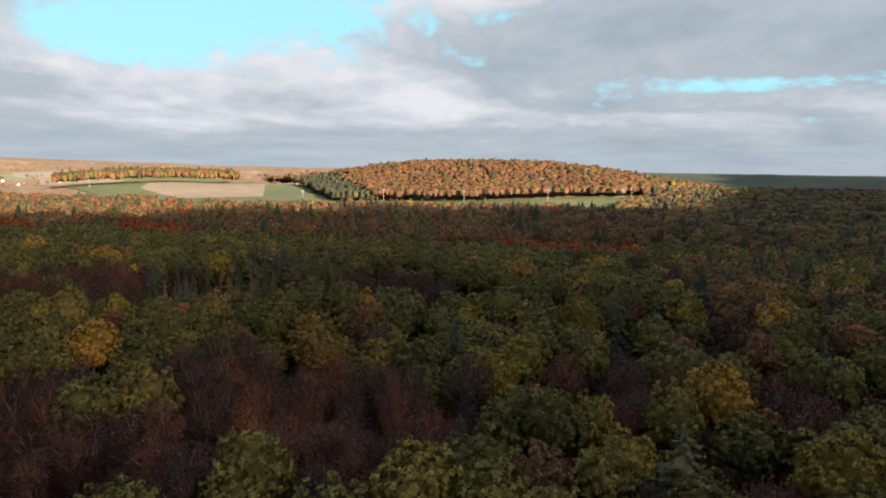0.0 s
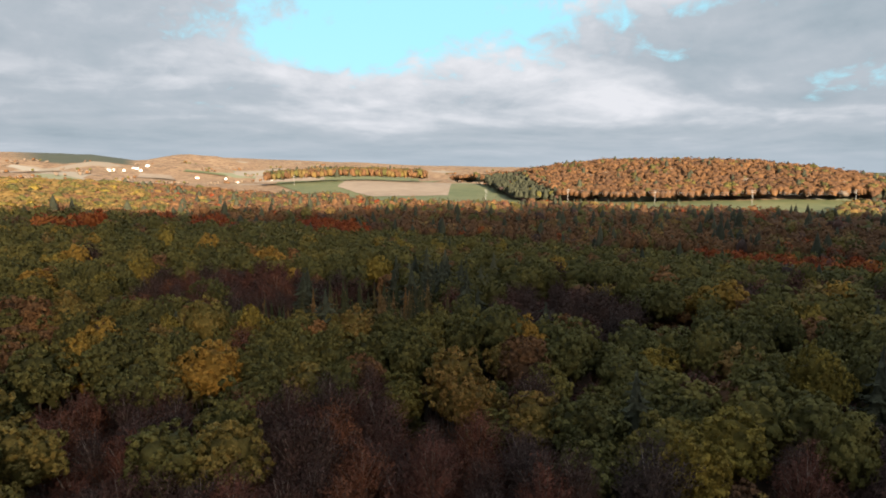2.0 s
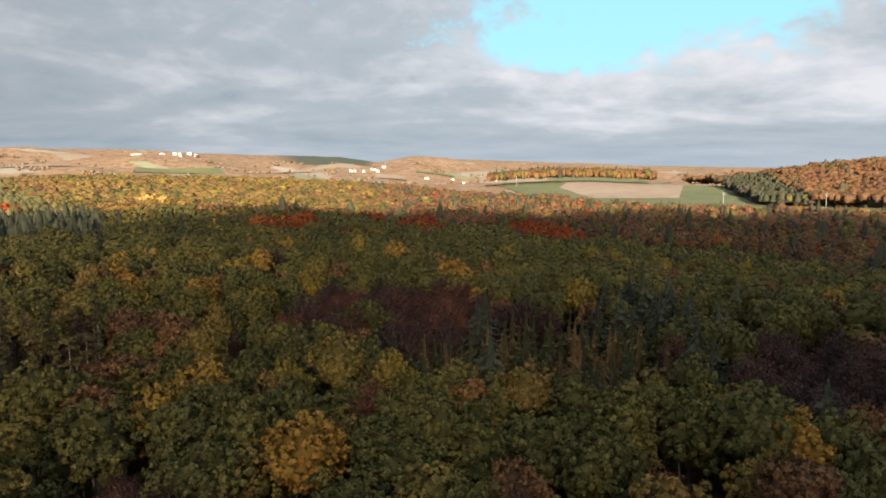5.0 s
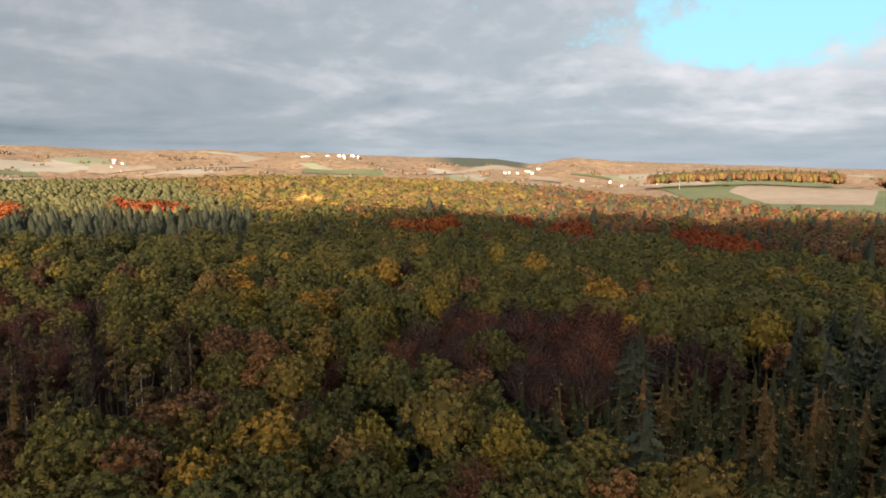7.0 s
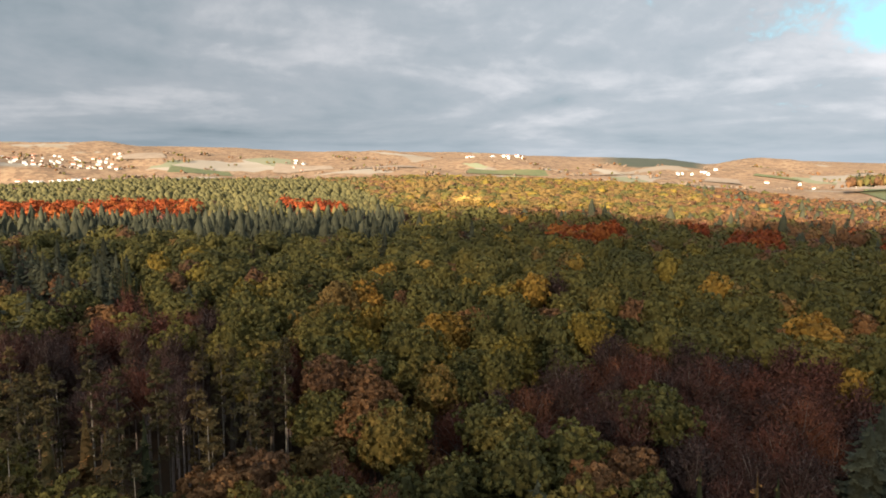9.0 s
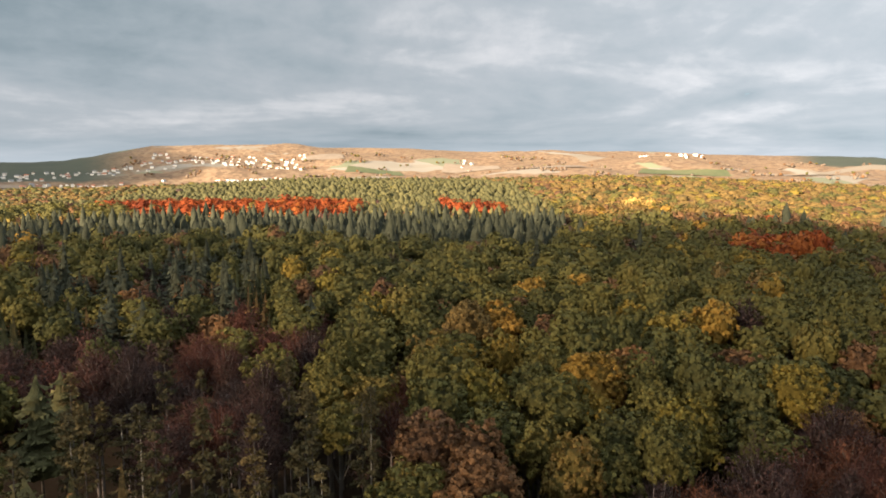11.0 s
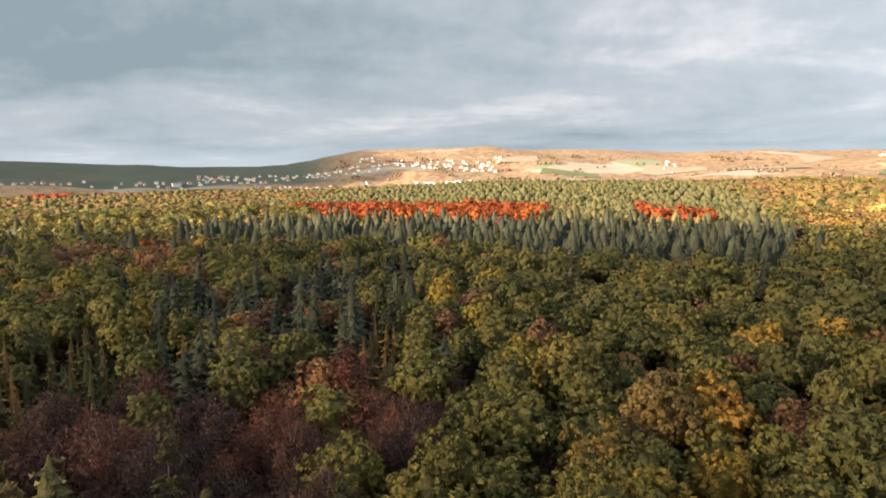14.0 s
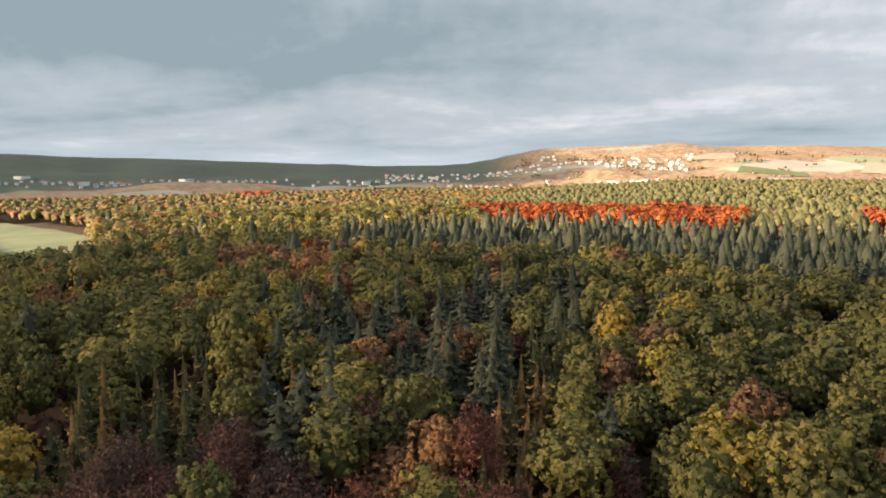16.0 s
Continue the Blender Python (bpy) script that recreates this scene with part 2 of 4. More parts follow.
def tri_mesh(name, verts, tris, mats, tint=None, tree=None, slots=None, soft=None):
    """A mesh straight from arrays, with optional per-face values."""
    verts, tris = np.asarray(verts, np.float32), np.asarray(tris, np.int32)
    k = tris.shape[1]
    me = bpy.data.meshes.new(name)
    me.vertices.add(len(verts))
    me.vertices.foreach_set("co", verts.ravel())
    me.loops.add(tris.size)
    me.loops.foreach_set("vertex_index", tris.ravel())
    me.polygons.add(len(tris))
    me.polygons.foreach_set("loop_start", np.arange(0, tris.size, k, dtype=np.int32))
    for m in mats:
        me.materials.append(m)
    if slots is not None:
        me.polygons.foreach_set("material_index", np.asarray(slots, np.int32))
    for key, vals in (("tint", tint), ("tree", tree)):
        if vals is not None:
            me.attributes.new(key, "FLOAT", "FACE").data.foreach_set("value", np.asarray(vals, np.float32))
    me.update(calc_edges=True)
    if soft is not None:      # rounded shading over the tufts
        me.polygons.foreach_set("use_smooth", np.ones(len(tris), bool))
        me.normals_split_custom_set_from_vertices(np.asarray(soft, np.float32))
    return me


def polar_ground():
    rings = np.concatenate([[0.01], np.geomspace(12, 4880, 150)])
    az = np.linspace(0, 2 * np.pi, 361)[:-1]
    R, A = np.meshgrid(rings, az, indexing="ij")
    x, y = MID[0] - R * np.sin(A), MID[1] + R * np.cos(A)
    v = np.stack([x, y, ground_z(x, y)], -1).reshape(-1, 3)
    i, j = np.meshgrid(np.arange(len(rings) - 1), np.arange(360), indexing="ij")
    k = (j + 1) % 360
    q = np.stack([i * 360 + j, (i + 1) * 360 + j, (i + 1) * 360 + k, i * 360 + k], -1).reshape(-1, 4)
    me = tri_mesh("ground", v, q, [GROUND])
    me.polygons.foreach_set("use_smooth", np.ones(len(q), bool))
    return new("ground", me)


def ground_material():
    """Leaf litter near by; far off, the patchwork of pasture, plough and scrub."""
    m, n = material("ground_cover")
    pos = n.add("ShaderNodeNewGeometry").outputs["Position"]
    sep = n.add("ShaderNodeSeparateXYZ", {0: pos})
    r = n.math("SQRT", n.math("ADD", n.math("POWER", n.math("SUBTRACT", sep.outputs[0], MID[0]), 2.0), n.math("POWER", n.math("SUBTRACT", sep.outputs[1], MID[1]), 2.0)))
    litter = n.mix(n.noise(pos, 0.4, 6.0, 0.6), (0.020, 0.015, 0.011, 1), (0.06, 0.036, 0.020, 1))
    warp = n.add("ShaderNodeVectorMath", {0: pos, 1: n.add("ShaderNodeVectorMath", {0: n.add("ShaderNodeTexNoise", {"Vector": pos, "Scale": 0.004, "Detail": 3.0}).outputs["Color"], 1: (160.0, 160.0, 0.0)}, operation="MULTIPLY").outputs[0]}, operation="ADD").outputs[0]
    cells = n.add("ShaderNodeTexVoronoi", {"Vector": warp, "Scale": 0.0058, "Randomness": 0.9})
    patch = n.add("ShaderNodeSeparateColor", {0: cells.outputs["Color"]}).outputs[0]
    # field colours are paled and cooled: distance haze is put into them
    farm = n.ramp(patch, [(0.0, (0.110, 0.126, 0.075)), (0.16, (0.188, 0.166, 0.136)), (0.42, (0.161, 0.133, 0.101)), (0.60, (0.207, 0.187, 0.157)), (0.8, (0.170, 0.140, 0.108)), (0.90, (0.152, 0.177, 0.101))], "CONSTANT")
    farm = n.mix(n.math("MULTIPLY", n.noise(pos, 0.02, 5.0, 0.6), 0.5), farm, (0.211, 0.174, 0.132, 1))
    # autumn woods: single crowns show as grain
    crowns = n.add("ShaderNodeTexVoronoi", {"Vector": pos, "Scale": 0.075, "Randomness": 1.0})
    grain = n.math("ADD", n.math("MULTIPLY", n.add("ShaderNodeSeparateColor", {0: crowns.outputs["Color"]}).outputs[0], 0.5), n.math("MULTIPLY", n.noise(pos, 0.012, 4.0, 0.6), 0.5))
    scrub = n.ramp(grain, [(0.25, (0.105, 0.070, 0.046)), (0.45, (0.150, 0.097, 0.061)), (0.60, (0.180, 0.118, 0.072)), (0.8, (0.207, 0.148, 0.094))])
    wooded = n.math("ADD", n.noise(warp, 0.0030, 3.0, 0.5), n.math("MULTIPLY", n.smooth(r, 2300.0, 3100.0), 0.10))
    farm = n.mix(n.smooth(wooded, 0.445, 0.465), farm, scrub)
    yaw = n.math("MULTIPLY", n.math("ARCTAN2", n.math("SUBTRACT", MID[0], sep.outputs[0]), n.math("SUBTRACT", sep.outputs[1], MID[1])), 180 / math.pi)
    # far ridge woods: cloud shade and blue haze put into a dark colour
    shaded_wood = n.mix(n.noise(pos, 0.012, 5.0, 0.65), (0.030, 0.038, 0.031, 1), (0.060, 0.064, 0.046, 1))
    shaded_slope = n.math("MULTIPLY", n.smooth(yaw, 119.0, 124.0), n.smooth(n.math("ADD", r, n.math("MULTIPLY", n.noise(pos, 0.004, 3.0), 500.0)), 2480.0, 2560.0))
    ridge = n.math("MULTIPLY", n.math("MULTIPLY", n.smooth(yaw, 60.5, 62.0), n.math("SUBTRACT", 1.0, n.smooth(yaw, 67.0, 70.0))), n.smooth(n.math("ADD", r, n.math("MULTIPLY", n.noise(pos, 0.005, 3.0), 300.0)), 3080.0, 3140.0))
    flat = n.math("MULTIPLY", n.math("SUBTRACT", 1.0, n.smooth(yaw, 4.0, 12.0)), n.smooth(n.math("ADD", r, n.math("MULTIPLY", n.noise(pos, 0.003, 3.0), 900.0)), 2300.0, 2400.0))
    farm = n.mix(n.math("MAXIMUM", flat, n.math("MAXIMUM", shaded_slope, ridge)), farm, shaded_wood)
    col = n.mix(n.smooth(r, 950.0, 1300.0), litter, farm)
    bs = n.add("ShaderNodeBsdfPrincipled", {"Base Color": col, "Roughness": 0.95, "Specular IOR Level": 0.1})
    n.add("ShaderNodeOutputMaterial", {0: bs.outputs[0]})
    return m


GROUND = ground_material()
tagged(polar_ground(), "rolling forest floor of brown leaf litter running out to farmland", "ground", kind="structure")


def inside(poly, x, y):
    """Which of the points lie inside the polygon."""
    x, y = np.asarray(x, float), np.asarray(y, float)
    hit = np.zeros(x.shape, bool)
    for (x0, y0), (x1, y1) in zip(poly, poly[1:] + poly[:1]):
        cross = ((y0 > y) != (y1 > y)) & (x < (x1 - x0) * (y - y0) / ((y1 - y0) or 1e-9) + x0)
        hit ^= cross
    return hit


def draped(name, poly, mat, label, step=20.0, lift=1.6):
    """A sheet of field laid on the ground inside a polygon."""
    bm = bmesh.new()
    bm.faces.new([bm.verts.new((px, py, 0)) for px, py in poly])
    xs, ys = [p[0] for p in poly], [p[1] for p in poly]
    for axis, lo, hi in ((0, min(xs), max(xs)), (1, min(ys), max(ys))):
        for k in np.arange(lo + step, hi, step):
            co, no = [0, 0, 0], [0, 0, 0]
            co[axis], no[axis] = k, 1
            bmesh.ops.bisect_plane(bm, geom=bm.verts[:] + bm.edges[:] + bm.faces[:], plane_co=co, plane_no=no)
    for v in bm.verts:
        v.co.z = float(ground_z(v.co.x, v.co.y)) + lift
    for f in bm.faces:
        f.smooth = True
    bmesh.ops.recalc_face_normals(bm, faces=bm.faces)
    me = bpy.data.meshes.new(name)
    bm.to_mesh(me)
    bm.free()
    me.materials.append(mat)
    return tagged(new(name, me), label, "field", kind="structure")


VALLEY = [(-95, 905), (-110, 1250), (-20, 1400), (-150, 1352), (-420, 1252), (-655, 1212), (-1000, 1560), (-1452, 1900), (-1500, 2100), (-2100, 1900), (-1450, 1250), (-860, 930), (-620, 860), (-350, 880)]
draped("meadow", VALLEY, GRASS, "green meadow in the valley between the woods")
draped("stubble_field", [(-830, 1215), (-930, 1090), (-1150, 1210), (-1500, 1650), (-1400, 1800), (-1050, 1530)], STUBBLE, "pale stubble field beside the green meadow", lift=2.2)
CLEARING = [(-190, -138), (-222, -122), (-253, -134), (-415, -489), (-460, -675), (-470, -840), (-380, -900), (-300, -560)]


def sector(yaw0, yaw1, r0, r1):
    """A four-cornered plot on the far slopes, by bearing and distance."""
    return [(MID[0] - r * math.sin(radians(a)), MID[1] + r * math.cos(radians(a))) for a, r in ((yaw0, r0), (yaw1, r0 + 30), (yaw1 - 0.3, r1), (yaw0 + 0.4, r1 - 40))]


PLOTS = [sector(46, 52, 2350, 2620), sector(54, 57.5, 2520, 2600), sector(58, 61, 2250, 2420), sector(66, 71, 2300, 2440), sector(73, 80, 2420, 2560), sector(84, 89, 2330, 2470),
         sector(91, 96, 2520, 2700), sector(99, 104, 2380, 2520), sector(104, 107.5, 2700, 2900), sector(127, 133, 2050, 2200), sector(38, 44, 2500, 2800)]
for k, plot in enumerate(PLOTS):
    if k % 3 == 1:
        draped("pasture", plot, GRASS, "green pasture on the far slope", step=60.0, lift=3.0)
    else:
        draped("ploughed_field", plot, STUBBLE, "pale stubble field on the far slope", step=60.0, lift=3.0)
draped("clearing", CLEARING, GRASS, "sunlit grassy clearing at the edge of the wood", step=8.0, lift=0.9)

# ---- trees ----
rng = np.random.default_rng(7)


def tube(points, radii, sides=6):
    """A tapered tube through the points: vertices and triangles."""
    v, t = [], []
    for k, (p, r) in enumerate(zip(points, radii)):
        p = np.asarray(p, float)
        d = np.asarray(points[min(k + 1, len(points) - 1)], float) - np.asarray(points[max(k - 1, 0)], float)
        d /= np.linalg.norm(d) + 1e-9
        a = np.cross(d, (0.3, 1, 0.1)); a /= np.linalg.norm(a)
        b = np.cross(d, a)
        for s in range(sides):
            g = 2 * np.pi * s / sides
            v.append(p + r * (np.cos(g) * a + np.sin(g) * b))
    for k in range(len(points) - 1):
        for s in range(sides):
            a, b = k * sides + s, k * sides + (s + 1) % sides
            t += [(a, b, b + sides), (a, b + sides, a + sides)]
    return np.array(v), np.array(t)


def joined(parts):
    vs, ts, o = [], [], 0
    for v, t in parts:
        vs.append(v); ts.append(t + o); o += len(v)
    return np.concatenate(vs), np.concatenate(ts)


def sprays(p, nrm, size, r, long=1.4):
    """Small leaf sprays at the points p, facing about along nrm: one ragged triangle each."""
    n = len(p)
    nrm = nrm / (np.linalg.norm(nrm, axis=1, keepdims=True) + 1e-9)
    a = np.cross(nrm, r.normal(size=(n, 3)))
    a /= np.linalg.norm(a, axis=1, keepdims=True) + 1e-9
    b = np.cross(nrm, a)
    s = (size * r.uniform(0.6, 1.4, n))[:, None]
    v = np.stack([p + a * s * 0.62 * long, p - a * s * 0.4 + b * s * 0.55, p - a * s * 0.4 - b * s * 0.55], 1).reshape(-1, 3)
    return v, np.arange(n * 3).reshape(-1, 3)


ICO = {}


def ico(fine):
    if fine not in ICO:
        bm = bmesh.new()
        bmesh.ops.create_icosphere(bm, subdivisions=fine, radius=1.0)
        bm.verts.ensure_lookup_table()
        ICO[fine] = (np.array([v.co[:] for v in bm.verts]), np.array([[v.index for v in f.verts] for f in bm.faces]))
        bm.free()
    return ICO[fine]


def unit(v):
    return v / (np.linalg.norm(v, axis=-1, keepdims=True) + 1e-9)


def spread(r, n, low=-0.3, jitter=0.12):
    """About n evenly scattered directions from straight up down to the height low."""
    k = np.arange(n) + 0.5
    gz = 1 - k / n * (1 - low)
    ga = k * 2.39996 + r.uniform(0, 6.28)
    return unit(np.stack([np.sqrt(1 - gz ** 2) * np.cos(ga), np.sqrt(1 - gz ** 2) * np.sin(ga), gz], 1) + r.normal(size=(n, 3)) * jitter)


def broad_crown(r, radius, deep, top, lobes, clumps, leaves, size, core, skirt=1.0, loose=1.0):
    """A domed crown of leafy boughs: each lobe swells from the dome and carries rounded clumps of leaves round a closed inner body. The tree's foot is the origin."""
    mid = top - deep
    g = spread(r, lobes, -0.35, 0.20)
    wide = 1.75 / math.sqrt(lobes) * r.uniform(0.75, 1.3, lobes)
    rise = r.uniform(0.16, 0.36 + 0.14 * loose, lobes)
    shade = r.uniform(0.0, 0.45, lobes)
    squash = np.array((radius * r.uniform(0.88, 1.12), radius * r.uniform(0.88, 1.12), deep))
    big = unit(r.normal(size=(3, 3)))

    def skin(d):
        ang = np.arccos(np.clip(d @ g.T, -1, 1)) / wide
        bump = rise * np.sqrt(np.clip(1 - ang ** 2, 0, 1))
        best = np.argmax(bump - ang * 1e-3, axis=1)
        reach = 0.60 + bump[np.arange(len(d)), best] + 0.12 * np.max(d @ big.T, axis=1)
        return reach, best

    iv, it = ico(core)
    it = it[iv[it].mean(1)[:, 2] > (-0.5 if clumps > 20 else -0.45)]
    reach, best = skin(iv)
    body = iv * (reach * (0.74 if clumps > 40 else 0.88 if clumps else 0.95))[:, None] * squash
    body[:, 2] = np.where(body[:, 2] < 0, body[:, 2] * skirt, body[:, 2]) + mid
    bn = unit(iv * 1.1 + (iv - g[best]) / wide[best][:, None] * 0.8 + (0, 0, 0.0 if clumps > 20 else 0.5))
    # low tint on the inner body: shade between clumps put into its colour
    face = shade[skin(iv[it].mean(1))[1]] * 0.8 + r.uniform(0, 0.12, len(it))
    if not clumps:
        return body, it, np.clip(face + 0.25, 0, 1), bn, 0
    # clumps sit on the lobes, leaves on the clumps' upper sides
    c = spread(r, clumps, -0.30, 0.9 / math.sqrt(clumps))
    reach, best = skin(c)
    keep = r.uniform(0, 1, len(c)) < 0.25 + 1.3 * (reach - 0.60) / 0.4
    c, reach, best = c[keep], reach[keep], best[keep]
    cr = radius * 1.35 / math.sqrt(clumps) * r.uniform(0.75, 1.35, len(c))
    cp = c * (reach * r.uniform(0.86, 1.0, len(c)))[:, None] * squash + (0, 0, mid)
    cn = unit(c * 0.7 + (c - g[best]) / wide[best][:, None] * 0.7 + (0, 0, 0.35))
    cs = shade[best] + r.uniform(-0.12, 0.22, len(c))
    who = np.repeat(np.arange(len(c)), leaves)
    q = unit(cn[who] * 0.75 + r.normal(size=(len(who), 3)) * 0.62)
    p = cp[who] + q * (cr[who] * r.uniform(0.75, 1.12, len(who)))[:, None]
    v, t = sprays(p, q + c[who] * (1 - loose) + r.normal(size=q.shape) * 0.55 * loose, size, r, 1.15)
    soft = unit(np.concatenate([np.repeat(q * (0.2 + 0.6 * loose) + cn[who] * 0.45 + c[who] * (1 - loose) + r.normal(size=q.shape) * 0.42 * loose, 3, axis=0), bn]))
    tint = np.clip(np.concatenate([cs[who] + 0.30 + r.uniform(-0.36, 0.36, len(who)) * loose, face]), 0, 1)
    n = len(t)
    v, t = joined([(v, t), (body, it)])
    return v, t, tint, soft, n


def broad_trunk(r, low, top, radius, sides=6):
    parts = [tube([(0, 0, -0.6), (0.1, 0, low * 0.5), (0, 0.1, low), (0.2, 0, (low + top) / 2)], [0.42, 0.32, 0.27, 0.12], sides)]
    for k in range(4):
        g = k * 1.57 + r.uniform(-.5, .5)
        q = np.array((np.cos(g), np.sin(g), 0))
        parts.append(tube([(0, 0, low * 0.85), q * radius * 0.3 + (0, 0, low + 1), q * radius * 0.5 + (0, 0, low * 0.45 + top * 0.55)], [0.16, 0.12, 0.05], 4))
    return joined(parts)


def limb_ends(r, radius, low, top, m):
    """Where the limbs of a bare tree fork from the stem and where they end, on a rounded dome."""
    d = spread(r, m, 0.02, 0.14)
    end = d * (radius, radius, (top - low) * 0.62) * r.uniform(0.72, 1.0, (m, 1)) + (0, 0, low + (top - low) * 0.36)
    fork = np.stack([0 * end[:, 0], 0 * end[:, 1], low + (top - low) * (0.02 + 0.38 * d[:, 2])], 1)
    return fork, end


def bare_crown(r, radius, low, top, twigs, leaves, width=0.07, fleck=0.2):
    """A rounded haze of fine twigs fanned from the limbs, with the last leaves among them."""
    m = 30
    fork, end = limb_ends(np.random.default_rng(int(radius * 100) + m), radius, low, top, m)
    pick = r.integers(0, m, twigs)
    u = r.uniform(0.35, 1.0, (twigs, 1))
    root = fork[pick] * (1 - u) + end[pick] * u + r.normal(size=(twigs, 3)) * 0.10 * radius * (0.4 + u)
    out = unit(unit((end - fork)[pick]) + r.normal(size=root.shape) * 0.85 + (0, 0, 0.08))
    ln = r.uniform(0.5, 1.25, (twigs, 1)) * radius / 3.4
    tip = root + out * ln
    side = unit(np.cross(out, r.normal(size=out.shape)))
    v = np.stack([root - side * width / 2, root + side * width / 2, tip], 1).reshape(-1, 3)
    t = np.arange(twigs * 3).reshape(-1, 3)
    who = r.integers(0, twigs, leaves)
    p = tip[who] - out[who] * ln[who] * r.uniform(0, 0.9, (leaves, 1)) + r.normal(size=(leaves, 3)) * 0.12
    v2, t2 = sprays(p, r.normal(size=p.shape) + (0, 0, 0.4), fleck, r)
    v, t = joined([(v, t), (v2, t2)])
    dome = unit((root - (0, 0, low)) / (radius, radius, (top - low) * 0.7))
    soft = np.concatenate([np.repeat(dome + r.normal(size=out.shape) * 0.3, 3, axis=0), np.repeat(dome[who] + r.normal(size=p.shape) * 0.35, 3, axis=0)])
    branch = r.uniform(0, 0.5, m)[pick]
    return v, t, np.clip(np.concatenate([branch + r.uniform(0.0, 0.3, twigs), branch[who] + r.uniform(0.1, 0.5, leaves)]), 0, 1), unit(soft), 0


def bare_trunk(r, low, top, radius):
    m = 30
    fork, end = limb_ends(np.random.default_rng(int(radius * 100) + m), radius, low, top, m)
    parts = [tube([(0, 0, -0.6), (0.1, 0, low * 0.6), (0, 0.05, low), (0.05, 0, low + (top - low) * 0.5)], [0.20, 0.16, 0.12, 0.05], 5)]
    for k in range(m):
        bend = fork[k] * 0.5 + end[k] * 0.5 + (0, 0, 0.12 * radius) + r.normal(size=3) * 0.15
        parts.append(tube([fork[k], bend, end[k]], [0.07, 0.05, 0.012], 3))
    return joined(parts)


def conifer_crown(r, radius, low, top, count, size, tiers, around, droop=0.30, rusty=0.0, taper=0.62, heart=0.46):
    """Drooping boughs round a narrowing crown; each bough is a ridged frond, fringed with needle sprays."""
    V, T, N, C = [], [], [], []
    lines = []
    boughs = int(tiers * around * 0.8)
    for k in range(boughs):
        f = min(0.985, 1 - math.sqrt(1 - (k + 0.5) / boughs) + r.uniform(-0.02, 0.02))
        f = max(f, 0.0)
        z0 = low + (top - low) * f
        rad = radius * (1 - f) ** taper * (0.7 + 0.3 * min(1, f * 6)) + 0.10
        a = k * 2.39996 + r.uniform(-0.35, 0.35)
        ln = rad * r.uniform(0.55, 1.30)
        q, w = np.array((math.cos(a), math.sin(a), 0)), np.array((-math.sin(a), math.cos(a), 0))
        base = np.array((0, 0, z0 + 0.30 * ln))
        elbow = q * ln * 0.6 + (0, 0, z0 - droop * ln * 0.35)
        tip = q * ln + (0, 0, z0 - droop * ln * 0.55)
        half = max(0.16, ln * 0.30 * 9.0 / around) * r.uniform(0.7, 1.3)
        V.append(np.array([base, elbow + w * half - (0, 0, 0.35 * half), elbow + (0, 0, 0.16 * half), elbow - w * half - (0, 0, 0.35 * half), tip]))
        T.append(np.array([(0, 1, 2), (0, 2, 3), (1, 4, 2), (2, 4, 3)]) + 5 * k)
        N.append(unit(np.array([q * 0.3 + (0, 0, 1), q * 0.5 + w * 0.6 + (0, 0, 0.6), q * 0.4 + (0, 0, 1), q * 0.5 - w * 0.6 + (0, 0, 0.6), q + (0, 0, 0.5)])))
        C.append(np.full(4, r.uniform(0.0, 0.45)))
        lines.append((base, elbow, tip, half, f, C[-1][0]))
    bv, bt, bn, bc = np.concatenate(V), np.concatenate(T), np.concatenate(N), np.concatenate(C)
    span = np.array([x[3] * np.linalg.norm(x[2] - x[0]) + 0.05 for x in lines])
    pick = r.choice(len(lines), count, p=span / span.sum())
    base, elbow, tip = (np.array([x[j] for x in lines])[pick] for j in range(3))
    half, lev, bcol = (np.array([x[j] for x in lines])[pick] for j in (3, 4, 5))
    u = r.uniform(0.15, 1.08, count)[:, None]
    p = np.where(u < 0.6, base + (elbow - base) * u / 0.6, elbow + (tip - elbow) * (u - 0.6) / 0.4)
    out = unit((tip - base) * (1, 1, 0))
    w = np.stack([-out[:, 1], out[:, 0], 0 * out[:, 0]], 1)
    off = r.uniform(-1, 1, count) * half * np.clip(1.25 - np.abs(u[:, 0] - 0.6) * 1.8, 0.2, 1)
    p = p + w * off[:, None] - np.stack([0 * off, 0 * off, 0.25 * np.abs(off) - 0.06], 1)
    d = out * 0.45 + (0, 0, 0.75) + w * (off / (half + 1e-6))[:, None] * 0.4 + r.normal(size=p.shape) * 0.35
    v, t = sprays(p, d + r.normal(size=d.shape) * 0.25, size, r, 2.0)
    hot = (r.uniform(0, 1, count) < rusty * (0.04 + 0.8 * lev ** 1.5)) * 0.5
    # sprays at bough tips are lighter: the light they catch is in their tint
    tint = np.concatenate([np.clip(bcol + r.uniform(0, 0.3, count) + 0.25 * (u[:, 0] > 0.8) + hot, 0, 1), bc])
    n = len(t)
    sides, rings = 7, 4
    ang = np.arange(sides) * 2 * math.pi / sides
    core = [(0.0, 0.0, top - 0.2)]
    for k in range(1, rings + 1):
        f = 1 - k / rings
        rad = radius * (1 - f) ** taper * heart * r.uniform(0.65, 1.25, sides)
        core += [(x, y, low + (top - low) * f - 0.4) for x, y in zip(rad * np.cos(ang), rad * np.sin(ang))]
    ct = [(0, 1 + i, 1 + (i + 1) % sides) for i in range(sides)]
    for k in range(rings - 1):
        for i in range(sides):
            p0, p1 = 1 + k * sides + i, 1 + k * sides + (i + 1) % sides
            ct += [(p0, p0 + sides, p1), (p1, p0 + sides, p1 + sides)]
    core, ct = np.array(core), np.array(ct)
    cn = unit(core * (1, 1, 0) + (0, 0, 0.8))
